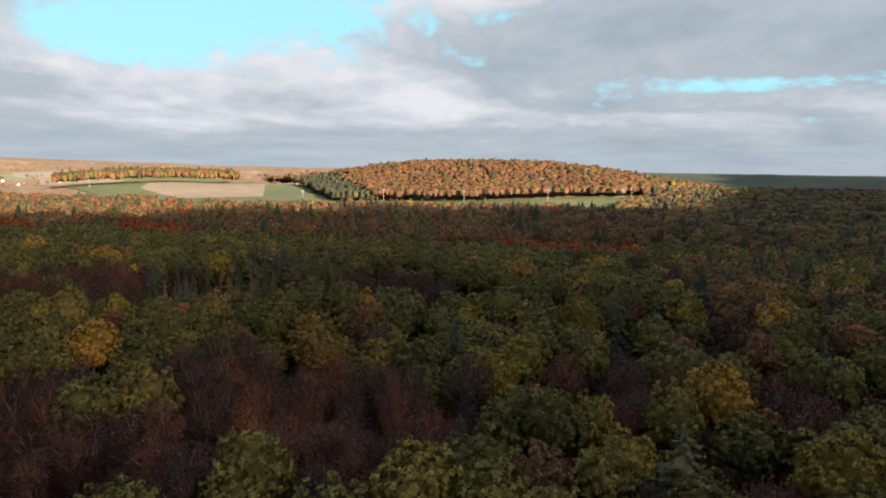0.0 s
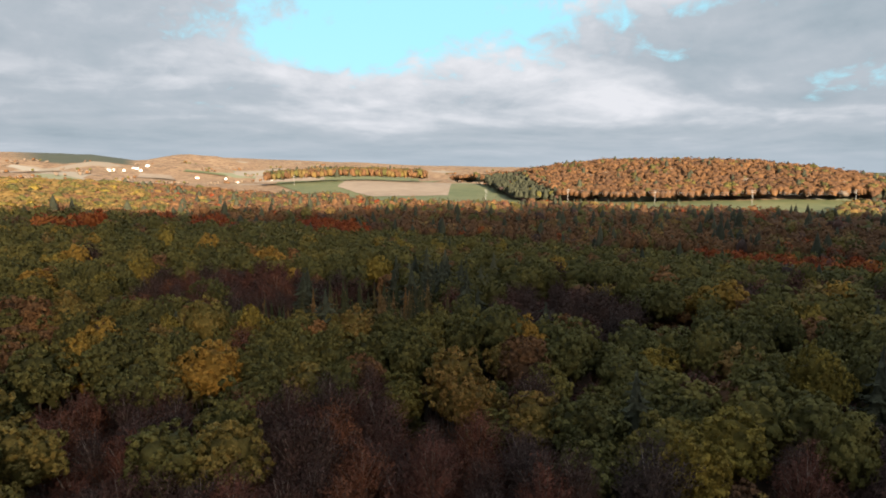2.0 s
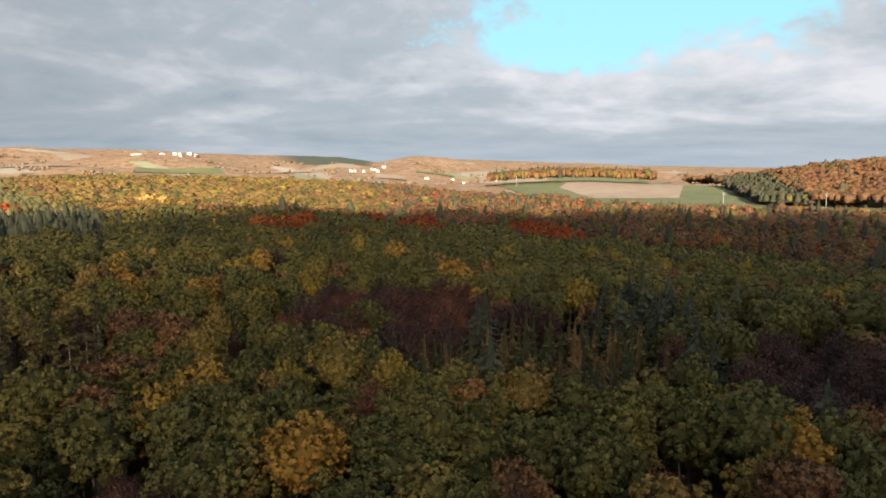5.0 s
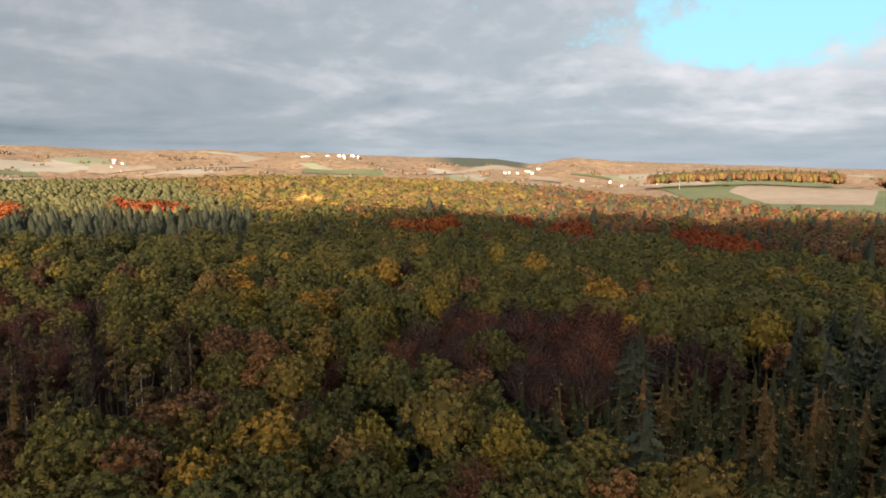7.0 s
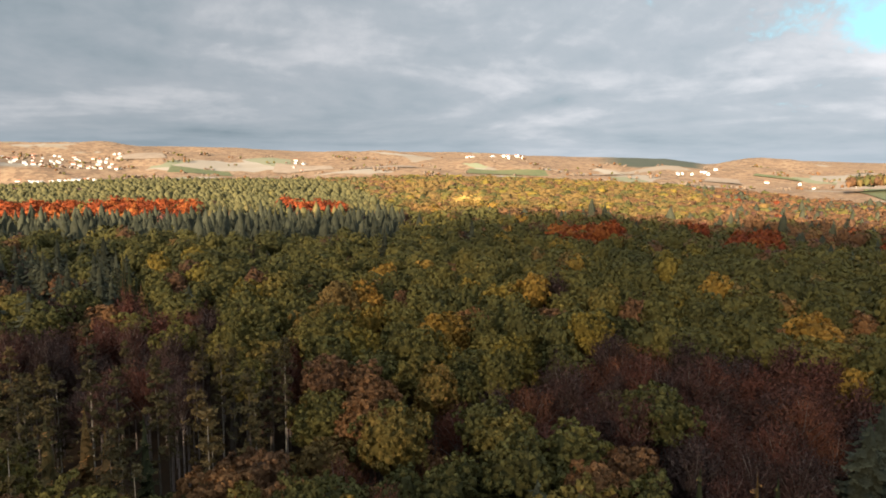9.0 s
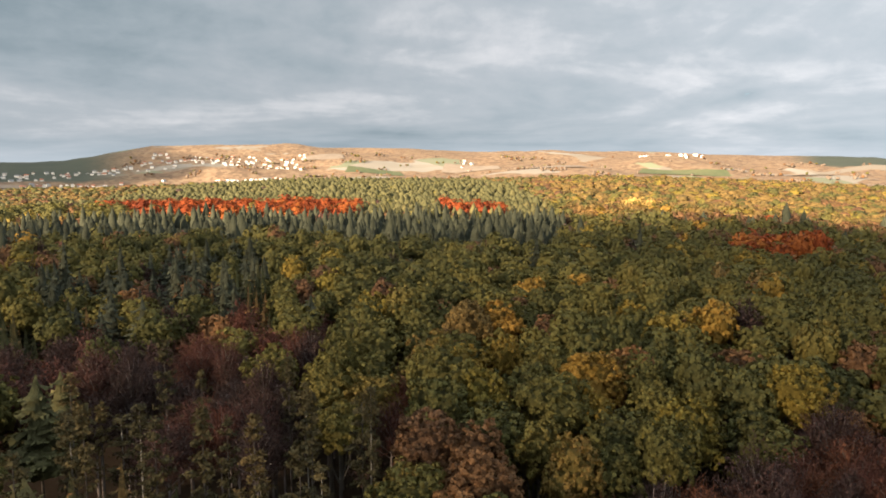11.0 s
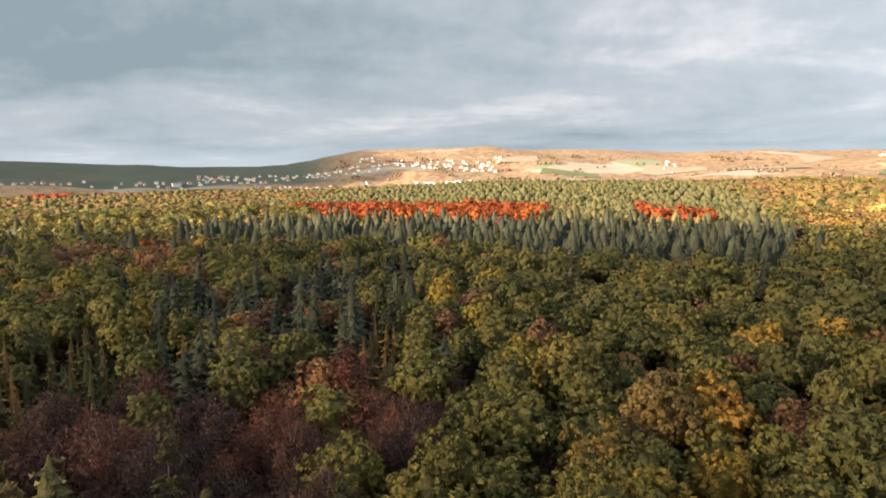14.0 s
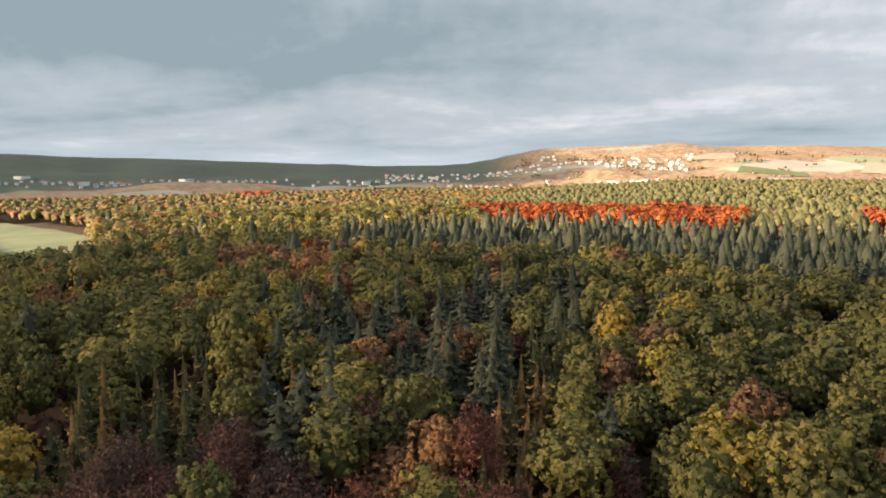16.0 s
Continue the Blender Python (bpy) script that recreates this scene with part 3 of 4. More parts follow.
    soft = np.concatenate([np.repeat(d, 3, axis=0), bn, cn])
    # inner cone held darker, with the crown's inner shade put into its tint
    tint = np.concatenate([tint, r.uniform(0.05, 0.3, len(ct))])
    v, t = joined([(v, t), (bv, bt), (core, ct)])
    return v, t, tint, unit(soft), n


def straight_trunk(top, r0=0.24, low=0.0):
    return tube([(0, 0, -0.6), (0.08, 0.03, top * 0.5), (0, 0, top * 0.97)], [r0, r0 * 0.7, 0.03], 6)


def pine_crown(r, radius, low, top, count, size):
    """An uneven open crown of needle tufts set along short boughs."""
    m = 34
    bf = np.sort(r.uniform(0, 1, m))
    bg = np.arange(m) * 2.4 + r.uniform(-0.5, 0.5, m)
    bl = radius * (1.08 - bf) ** 0.55 * r.uniform(0.45, 1.1, m)
    k = r.integers(0, m, count)
    u = np.sqrt(r.uniform(0.03, 1, count))
    p = np.stack([bl[k] * u * np.cos(bg[k]), bl[k] * u * np.sin(bg[k]), low + (top - low) * bf[k] + 0.2 * bl[k] * u], 1) + r.normal(size=(count, 3)) * (0.16, 0.16, 0.13) * radius / 1.8
    d = np.stack([np.cos(bg[k]) * 0.7, np.sin(bg[k]) * 0.7, 0.7 + 0 * u], 1) + r.normal(size=p.shape) * 0.5
    v, t = sprays(p, d, size, r, 1.6)
    return v, t, np.clip(r.uniform(0, 0.5, m)[k] + r.uniform(0, 0.5, count), 0, 1), unit(np.repeat(d, 3, axis=0)), len(t)


# kind: height, crown radius, name, label, category
KINDS = {
    "oak": (21.7, 4.1, "oak_tree", "broad oak with dense green and yellowing leaves", "oak tree"),
    "gold": (22.3, 4.3, "golden_oak_tree", "rounded oak turned golden yellow in the wood", "oak tree"),
    "rust": (20.6, 3.9, "beech_tree", "beech with rust-brown autumn leaves among the oaks", "beech tree"),
    "amber": (20.8, 4.1, "hornbeam_tree", "hornbeam with amber autumn leaves in low sun", "hornbeam tree"),
    "red": (20.8, 4.2, "maple_tree", "maple with vivid red autumn leaves", "maple tree"),
    "bare": (20.0, 3.3, "bare_beech_tree", "nearly bare beech with purple-brown twigs", "beech tree"),
    "spruce": (24.0, 4.0, "spruce_tree", "tall dark green spruce with drooping boughs", "spruce tree"),
    "young": (20.5, 2.2, "young_spruce_tree", "slender young spruce hung with brown cones", "spruce tree"),
    "pine": (22.0, 3.8, "pine_tree", "dark green pine with an uneven crown", "pine tree"),
    "poplar": (25.0, 6.0, "poplar_tree", "tall poplar with bright yellow leaves in full sun", "poplar tree"),
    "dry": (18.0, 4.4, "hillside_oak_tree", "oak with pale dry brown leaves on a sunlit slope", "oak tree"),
    "pale": (24.0, 2.2, "larch_tree", "tall thin larch with a pale bare trunk", "larch tree"),
}
BROAD = ("oak", "gold", "amber", "red", "rust", "poplar", "dry")


def crown_of(kind, r, level):
    """Crown arrays at level 0 (close) to 5 (farthest)."""
    h, rad = KINDS[kind][:2]
    if kind in BROAD:
        lobes, clumps, leaves, size, core = ((26, 240, 24, 0.28, 3), (24, 170, 14, 0.40, 3), (18, 100, 9, 0.52, 3), (14, 50, 4, 0.85, 2), (12, 8, 1, 1.4, 2), (8, 0, 0, 0, 2))[level]
        return broad_crown(r, rad, rad * (1.15 if level < 3 else 1.3 if level < 5 else 1.6), h, lobes, clumps, leaves, size * rad / 3.9, core, (1.5, 1.5, 1.5, 1.7, 3.0, 3.5)[level], (1.0, 0.8, 0.5, 0.35, 0.3, 0.3)[level])
    if kind == "bare":
        if level < 3:
            return bare_crown(r, rad, h * 0.56, h, (3200, 1400, 520)[level], (2600, 1200, 450)[level], (0.055, 0.09, 0.16)[level], (0.15, 0.24, 0.40)[level])
        lobes, clumps, leaves, size, core = ((20, 26, 2, 0.9, 2), (12, 6, 1, 1.2, 2), (8, 0, 0, 0, 2))[level - 3]
        return broad_crown(r, rad, rad * 1.3, h, lobes, clumps, leaves, size, core, 2.5, 0.35)
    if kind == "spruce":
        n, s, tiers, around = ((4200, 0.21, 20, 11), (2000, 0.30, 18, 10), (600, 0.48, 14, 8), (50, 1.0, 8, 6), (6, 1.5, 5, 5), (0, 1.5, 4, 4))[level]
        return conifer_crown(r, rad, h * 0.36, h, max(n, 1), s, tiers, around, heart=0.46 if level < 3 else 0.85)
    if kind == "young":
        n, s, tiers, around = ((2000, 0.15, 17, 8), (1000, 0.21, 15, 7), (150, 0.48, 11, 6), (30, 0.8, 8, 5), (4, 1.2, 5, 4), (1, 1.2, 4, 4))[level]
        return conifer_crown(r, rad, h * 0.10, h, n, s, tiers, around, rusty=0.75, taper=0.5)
    if kind == "pale":
        n, s = ((1300, 0.22), (700, 0.30), (240, 0.5), (50, 1.1), (12, 2.0), (6, 2.6))[level]
        return pine_crown(r, rad * 0.95, h * 0.50, h, n, s)
    n, s, tiers, around = ((1000, 0.36, 13, 8), (600, 0.5, 12, 8), (240, 0.7, 10, 7), (40, 1.1, 6, 6), (5, 1.5, 4, 5), (1, 1.5, 4, 4))[level]
    return conifer_crown(r, rad, h * 0.5, h, n, s, tiers, around, droop=0.05, taper=0.55, heart=0.5 if level < 3 else 0.9)


def trunk_of(kind, r):
    h, rad = KINDS[kind][:2]
    if kind in BROAD:
        return broad_trunk(r, h * 0.5, h, rad)
    if kind == "bare":
        return bare_trunk(r, h * 0.56, h, rad)
    return straight_trunk(h, 0.14 if kind in ("young", "pale") else 0.22)


# Stands of one kind, in plan; the first that holds a place decides. A gap stays open.
STANDS = [
    ("bare", [(-147, 89), (-147, 101), (-154, 105), (-143, 109), (-139, 96)]),
    ("bare", [(-136, 152), (-145, 165), (-147, 178), (-137, 198), (-118, 190), (-105, 174), (-110, 164), (-119, 162), (-123, 157), (-125, 149)]),
    ("rust", [(-185, 74), (-197, 79), (-180, 90), (-175, 84)]),
    ("rust", [(-185, 73), (-192, 75), (-190, 82), (-182, 86), (-178, 81)]),
    ("young", [(-102, 178), (-99, 194), (-92, 212), (-65, 174), (-70, 160)]),
    ("young", [(-104, 163), (-111, 180), (-99, 202), (-85, 197), (-71, 190), (-62, 178), (-73, 172), (-84, 168), (-90, 162)]),
    ("young", [(-103, 158), (-108, 169), (-97, 205), (-78, 182), (-88, 151)]),
    ("young", [(-245, 58), (-239, 72), (-197, 88), (-189, 86)]),
    ("young", [(-192, 28), (-192, 41), (-180, 54), (-170, 47), (-178, 32)]),
    ("young", [(-169, 31), (-184, 40), (-175, 57), (-161, 49)]),
    ("young", [(-199, 78), (-200, 90), (-188, 96), (-183, 90)]),
    ("bare", [(-161, 54), (-174, 57), (-180, 63), (-187, 73), (-191, 83), (-191, 97), (-189, 102), (-181, 108), (-172, 113), (-152, 69)]),
    ("pale", [(-149, 81), (-155, 90), (-147, 112), (-144, 122), (-118, 122), (-109, 114), (-108, 104), (-109, 100)]),
    ("pale", [(-158, 88), (-151, 112), (-147, 122), (-116, 118), (-106, 112), (-100, 103)]),
    ("gap", [(-44, 216), (-33, 225), (-20, 184), (-27, 194), (-36, 201)]),
    ("spruce", [(-126, 222), (-117, 240), (-104, 259), (-76, 215), (-64, 191), (-77, 194), (-95, 190)]),
    ("spruce", [(-118, 217), (-121, 240), (-87, 231), (-58, 186), (-65, 183), (-78, 195), (-87, 196), (-94, 195)]),
    ("spruce", [(-122, 224), (-124, 238), (-91, 197), (-96, 195)]),
    ("spruce", [(-284, 16), (-297, 45), (-222, 81), (-194, 84), (-190, 74), (-194, 59)]),
    ("spruce", [(-222, 27), (-232, 37), (-236, 60), (-230, 71), (-189, 90), (-178, 82), (-180, 69), (-181, 57)]),
    ("spruce", [(-206, 31), (-240, 12), (-239, 35), (-237, 55), (-204, 74), (-188, 72), (-192, 63), (-187, 51)]),
    ("spruce", [(-198, 35), (-217, 29), (-225, 40), (-225, 55), (-210, 69), (-191, 78), (-188, 74), (-197, 61), (-190, 60), (-190, 46)]),
    ("conifers", [(-150, 68), (-153, 77), (-137, 100), (-139, 107), (-130, 111), (-126, 90)]),
    ("bare", [(-76, 114), (-43, 123), (-6, 127), (0, 107), (-42, 87)]),
    ("bare", [(-78, 119), (-67, 125), (-54, 132), (-52, 144), (-35, 139), (-27, 144), (-13, 135), (-7, 138), (-1, 127), (-6, 118), (-19, 114), (-33, 109), (-31, 97), (-40, 93)]),
    ("bare", [(6, 157), (17, 162), (18, 135), (8, 135)]),
    ("bare", [(29, 155), (46, 165), (42, 143), (31, 135)]),
    ("bare", [(-89, 111), (-73, 108), (-71, 116), (-72, 127), (-55, 128), (-55, 136), (-46, 135), (-34, 142), (-22, 126), (-58, 99)]),
    ("bare", [(-83, 223), (-72, 248), (-48, 235), (-35, 208), (-35, 191), (-50, 190), (-63, 195)]),
    ("bare", [(-157, 169), (-139, 194), (-112, 185), (-108, 175), (-125, 157)]),
    ("bare", [(-41, 297), (-2, 314), (1, 265), (-34, 242)]),
    ("bare", [(-124, 149), (-132, 163), (-141, 178), (-132, 194), (-114, 198), (-99, 197), (-109, 181), (-103, 163), (-105, 160), (-120, 163)]),
    ("bare", [(-80, 223), (-74, 239), (-49, 187), (-60, 188)]),
    ("bare", [(-133, 138), (-133, 153), (-129, 165), (-128, 191), (-104, 177), (-107, 168), (-102, 158), (-116, 159), (-125, 146)]),
    ("bare", [(-190, 61), (-204, 81), (-190, 104), (-171, 109), (-157, 108), (-167, 83), (-166, 72)]),
    ("bare", [(-138, 149), (-146, 173), (-147, 185), (-139, 202), (-126, 193), (-114, 180), (-110, 165), (-120, 153), (-130, 139)]),
    ("bare", [(-181, 54), (-190, 72), (-191, 98), (-178, 108), (-162, 108), (-148, 109), (-148, 92), (-144, 89), (-146, 81), (-157, 61)]),
    ("bare", [(-166, 49), (-175, 62), (-178, 78), (-186, 86), (-189, 101), (-181, 105), (-173, 104), (-166, 102), (-155, 102), (-145, 76)]),
    ("bare", [(-163, 65), (-168, 60), (-175, 65), (-188, 71), (-198, 78), (-184, 89), (-181, 90)]),
    ("red", [(-355, 220), (-360, 258), (-289, 229), (-302, 205)]),
    ("red", [(-444, 329), (-470, 360), (-346, 294)]),
    ("red", [(-390, 332), (-430, 390), (-316, 314), (-291, 273)]),
    ("red", [(-429, 453), (-424, 500), (-291, 402), (-270, 340)]),
    ("red", [(-112, 470), (-22, 500), (-8, 445), (-82, 425)]),
    ("red", [(-560, -190), (-600, -60), (-610, 20), (-460, 38), (-430, -28), (-460, -100)]),
    ("red", [(-560, 80), (-600, 125), (-497, 125), (-498, 92)]),
    ("red", [(-900, -850), (-950, -1300), (-1200, -1600), (-1150, -1200)]),
    ("spruce", [(-460, -62), (-450, 155), (-365, 165), (-307, 129), (-330, 20), (-310, -60), (-360, -110)]),
    ("pine", [(-450, 155), (-480, -76), (-700, -350), (-1765, -690), (-1568, 52), (-900, 160)]),
    ("sunny", [(-582, -760), (-322, -144), (-251, -124), (-225, -220), (-230, -700)]),
    ("glow", [(-442, 170), (-560, 330), (-640, 500), (-2100, 1120), (-2137, 527), (-1600, 250), (-900, 160)]),
    ("brown", [(-440, 208), (-421, 318), (-300, 420), (-100, 480), (0, 560), (0, 860), (-200, 900), (-793, 890), (-1106, 1200), (-2100, 1200), (-2137, 527), (-900, 330)]),
    ("brown", [(-276, -77), (-320, -68), (-250, -6), (-234, -28)]),
    ("dark", [(-100, 1345), (434, 2341), (900, 500), (130, 450), (0, 605)]),
    ("dark", [(9, 377), (69, 504), (60, 216), (19, 198)]),
    ("east", [(0, 120), (0, 380), (250, 520), (420, 300), (200, 0), (60, 60)]),
    # dark spruces that also stand in for the hill's shaded western edge
    ("spruce", [(-640, 1175), (-560, 1195), (-860, 1540), (-1000, 1565)]),
    ("hill", [(-640, 1180), (-420, 1225), (-150, 1330), (-20, 1400), (60, 1700), (-500, 2050), (-1500, 2150), (-1452, 1900), (-1000, 1560)]),
]
MIXES = {   # what a mixed stand is made of, and in what shares
    "mixed": (("oak", .72), ("gold", .045), ("rust", .11), ("bare", .085), ("spruce", .02), ("amber", .02)),
    "under": (("oak", .34), ("rust", .33), ("bare", .33)),
    "conifers": (("pine", .45), ("spruce", .2), ("pale", .35)),
    "glow": (("amber", .64), ("oak", .18), ("gold", .06), ("rust", .12)),
    "brown": (("rust", .66), ("oak", .08), ("red", .015), ("spruce", .13), ("bare", .07), ("amber", .045)),
    "dark": (("oak", .16), ("spruce", .24), ("rust", .30), ("bare", .26), ("amber", .04)),
    "east": (("oak", .48), ("rust", .13), ("bare", .26), ("gold", .05), ("spruce", .08)),
    "sunny": (("oak", .52), ("amber", .22), ("rust", .18), ("spruce", .08)),
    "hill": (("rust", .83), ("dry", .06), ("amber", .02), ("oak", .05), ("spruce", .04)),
    "outer": (("oak", .20), ("rust", .28), ("amber", .30), ("pine", .22)),
}
# Single trees that stand out
PLACED = {
    "oak": [(-122, 165), (-63, 103), (-51, 112), (-162, 101), (-182, 73), (-20, 103), (-4, 107), (0, 129), (0, 117)],
    "gold": [(23, 141), (34, 123), (-72, 131), (-88, 121), (-55, 176), (-159, 169), (-44, 172), (-96, 128), (-118, 217), (-146, 153), (-191, 161), (-188, 132), (-203, 107)],
    "rust": [(-106, 124), (-10, 167), (-107, 118), (-96, 114), (-76, 155), (-131, 132), (-140, 126), (-126, 131), (-189, 81), (-303, 11), (-228, -11), (-297, 13), (-222, 86), (-223, -47), (-215, -1), (-240, 86)],
    "red": [(42, 207)],
    "spruce": [(-110, 184), (-107, 180)],
    "young": [(-192, 53), (-231, 63), (-228, 70), (-220, 65), (-126, 96), (-121, 104), (-124, 107), (-129, 99)],
    "pale": [(-131, 94), (-134, 98), (-129, 107), (-131, 111), (-139, 114), (-136, 121), (-128, 103)],
}
SINGLE = [(kind, x, y) for kind, spots in PLACED.items() for x, y in spots]
EDGE_YAW = [-90, -20, 4, 8, 40, 48, 60, 75, 100, 112, 130, 140, 170, 200, 269]
EDGE_R = [420, 2000, 1900, 830, 830, 1200, 1500, 1600, 1650, 1650, 1600, 1450, 1300, 700, 420]
STATIONS = [(20, 51, 21), (6, 87, 43), (-14, 110, 59), (-49, 130, 82), (-92, 136, 105), (-134, 124, 128)]   # x, y, heading along the flight


def overlooked(x, y):
    """Whether a place lies ahead of the flight."""
    out = path_distance(x, y) < 60
    for sx, sy, head in STATIONS:
        a = np.degrees(np.arctan2(-(x - sx), y - sy)) - head
        out |= np.abs((a + 180) % 360 - 180) < 41
    return out


def path_distance(x, y):
    """Metres from the line that the drone flies along (three chords of its curve)."""
    line = [(20, 51), (-14, 110), (-80, 136), (-134, 124)]
    best = np.full(np.shape(x), 1e9)
    for (x0, y0), (x1, y1) in zip(line, line[1:]):
        dx, dy = x1 - x0, y1 - y0
        k = np.clip(((x - x0) * dx + (y - y0) * dy) / (dx * dx + dy * dy), 0, 1)
        best = np.minimum(best, np.hypot(x - x0 - k * dx, y - y0 - k * dy))
    return best


def stand_at(x, y):
    """The stand of each place, as an index (-1: the mixed wood)."""
    out = np.full(np.shape(x), -1)
    for k in range(len(STANDS) - 1, -1, -1):
        out[inside(STANDS[k][1], x, y)] = k
    return out


def lattice(step, r0, r1):
    """Jittered six-sided lattice over a ring round MID."""
    nx = int(2 * r1 / step) + 2
    ny = int(2 * r1 / (step * 0.866)) + 2
    i, j = np.meshgrid(np.arange(nx), np.arange(ny))
    x = MID[0] - r1 + (i + 0.5 * (j % 2)) * step + rng.uniform(-.30, .30, i.shape) * step
    y = MID[1] - r1 + j * step * 0.866 + rng.uniform(-.30, .30, i.shape) * step
    x, y = x.ravel(), y.ravel()
    r = np.hypot(x - MID[0], y - MID[1])
    yaw = np.degrees(np.arctan2(-(x - MID[0]), y - MID[1]))
    yaw = np.where(yaw < -90, yaw + 360, yaw)
    keep = (r >= r0) & (r < r1) & (r < np.interp(yaw, EDGE_YAW, EDGE_R))
    keep &= overlooked(x, y)
    keep &= ~inside(VALLEY, x, y) & ~inside(CLEARING, x, y)
    return x[keep], y[keep], r[keep]


TREES = []      # kind, x, y, height scale, width scale, turn, distance from the path
for kind, x, y in SINGLE:
    big = 1.08
    TREES.append((kind, x, y, rng.uniform(1.0, 1.12), big * rng.uniform(0.85, 1.1), rng.uniform(0, 6.28), float(path_distance(x, y))))
SX, SY = np.array([s[1] for s in SINGLE]), np.array([s[2] for s in SINGLE])


def plant(x, y, kind_filter, size=1.0, low=1.0):
    st = stand_at(x, y)
    dist = path_distance(x, y)
    clear = (np.min(np.hypot(x[:, None] - SX, y[:, None] - SY), axis=1) > 3.6) & (np.hypot(x + 706, y - 239) > 24)
    u = rng.uniform(0, 1, len(x))
    for k in range(len(x)):
        if not clear[k]:
            continue
        name = STANDS[st[k]][0] if st[k] >= 0 else ("mixed" if dist[k] < 620 else "outer")
        if name in MIXES:
            acc = 0.0
            for kind, share in MIXES[name if low == 1 else "under"]:
                acc += share
                if u[k] < acc:
                    break
        else:
            kind = name
            if kind in ("bare", "spruce", "pine", "red", "rust") and u[k] < (0.30 if kind == "spruce" and dist[k] < 190 else 0.04):
                kind = ("oak", "bare", "oak", "rust")[int(u[k] * 50) % 4]
        if name == "gap" or not kind_filter(name):
            continue
        tall = 1.3 if name == "hill" else 0.97 if name == "spruce" and dist[k] > 150 else 0.88 if name == "rust" else 1.28 if name == "brown" and y[k] > 430 and x[k] > -800 else 1.12 if name == "red" else 1.0
        hs = low * tall * (rng.normal(1.0, 0.075) + 0.07 * float(wave(x[k], y[k], 24, 2.0)))
        if kind in ("bare", "spruce", "young"):
            hs *= rng.uniform(0.82, 1.10)
        TREES.append((kind, x[k], y[k], hs, size * rng.uniform(0.78, 1.20), rng.uniform(0, 6.28), dist[k] + (120 if low < 1 else 0)))


SMALL = ("bare", "young", "spruce", "pale")      # stands of slender trees, planted closer or wider
# near by, each kind of stand has its own spacing
for step, names in ((7.1, None), (4.9, ("bare",)), (6.5, ("spruce",)), (3.5, ("young",)), (8.0, ("pale",))):
    x, y, r = lattice(step, 0, 420)
    plant(x, y, (lambda n: n not in SMALL) if names is None else (lambda n, names=names: n in names))
# lower trees that close the gaps in the mixed wood
x, y, r = lattice(9.0, 0, 260)
plant(x, y, lambda n: n in MIXES and n != "conifers", 0.90, 0.62)
for step, r0, r1, size in ((11.0, 420, 800, 1.5), (15.0, 800, 1300, 2.05), (19.0, 1300, 2100, 2.6)):
    x, y, r = lattice(step, r0, r1)
    plant(x, y, lambda n: True, size)

# the wooded hill beyond the fields
hill_poly = STANDS[-1][1]
gx, gy = np.meshgrid(np.arange(-1520, 80, 9.5), np.arange(1170, 1700, 9.5))
gx, gy = (gx + rng.uniform(-5, 5, gx.shape)).ravel(), (gy + rng.uniform(-5.5, 5.5, gy.shape)).ravel()
keep = inside(hill_poly, gx, gy) & (gy < 1690)
plant(gx[keep], gy[keep], lambda n: True, 2.1)


GROVE = [(-1363, 1171), (-1220, 1330), (-1076, 1454), (-1180, 1588), (-1495, 1278)]
gx, gy = np.meshgrid(np.arange(-1500, -1060, 9.0), np.arange(1160, 1600, 9.0))
gx, gy = (gx + rng.uniform(-4.5, 4.5, gx.shape)).ravel(), (gy + rng.uniform(-4.5, 4.5, gy.shape)).ravel()
keep = inside(GROVE, gx, gy)
for x, y in zip(gx[keep], gy[keep]):
    TREES.append(("spruce" if rng.uniform() < .08 else rng.choice(["rust", "amber", "oak"], p=[.55, .30, .15]), x, y, rng.uniform(1.45, 1.9), rng.uniform(1.6, 2.3), rng.uniform(0, 6.28), float(path_distance(x, y))))
for k in range(30):
    a, q = rng.uniform(0, 6.28), 23 * math.sqrt(rng.uniform())
    x, y = -706 + q * math.cos(a) * 0.8, 239 + q * math.sin(a)
    TREES.append(("poplar", x, y, rng.uniform(0.85, 1.12), rng.uniform(0.8, 1.1), a, float(path_distance(x, y))))

# copses and hedges on the far slopes; the wide woods behind them are too far off to tell trees apart
gx, gy = np.meshgrid(np.arange(-3600, 1200, 15.0), np.arange(-3000, 3600, 15.0))
gx, gy = (gx + rng.uniform(-7, 7, gx.shape)).ravel(), (gy + rng.uniform(-7, 7, gy.shape)).ravel()
far_r = np.hypot(gx - MID[0], gy - MID[1])
far_yaw = np.degrees(np.arctan2(-(gx - MID[0]), gy - MID[1]))
far_yaw = np.where(far_yaw < -90, far_yaw + 360, far_yaw)
strip = np.abs(wave(gx, gy, 150, 1.3)) + 0.25 * wave(gx, gy, 60, 2.2)
keep = (far_r > 1950) & (far_r < 3000) & (far_yaw > 30) & (far_yaw < 122) & (strip < 0.01) & ~inside(VALLEY, gx, gy) & (rng.uniform(0, 1, len(gx)) < 0.75)
for plot in PLOTS:
    keep &= ~inside(plot, gx, gy)
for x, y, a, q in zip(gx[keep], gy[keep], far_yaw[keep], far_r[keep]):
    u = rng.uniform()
    # mostly the oak whose leaf colour carries the haze
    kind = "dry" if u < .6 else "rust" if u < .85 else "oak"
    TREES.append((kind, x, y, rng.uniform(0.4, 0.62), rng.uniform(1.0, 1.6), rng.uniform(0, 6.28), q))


def level_of(d):
    return 0 if d < 66 else 1 if d < 110 else 2 if d < 210 else 3 if d < 560 else 4 if d < 1900 else 5


MODELS = {}


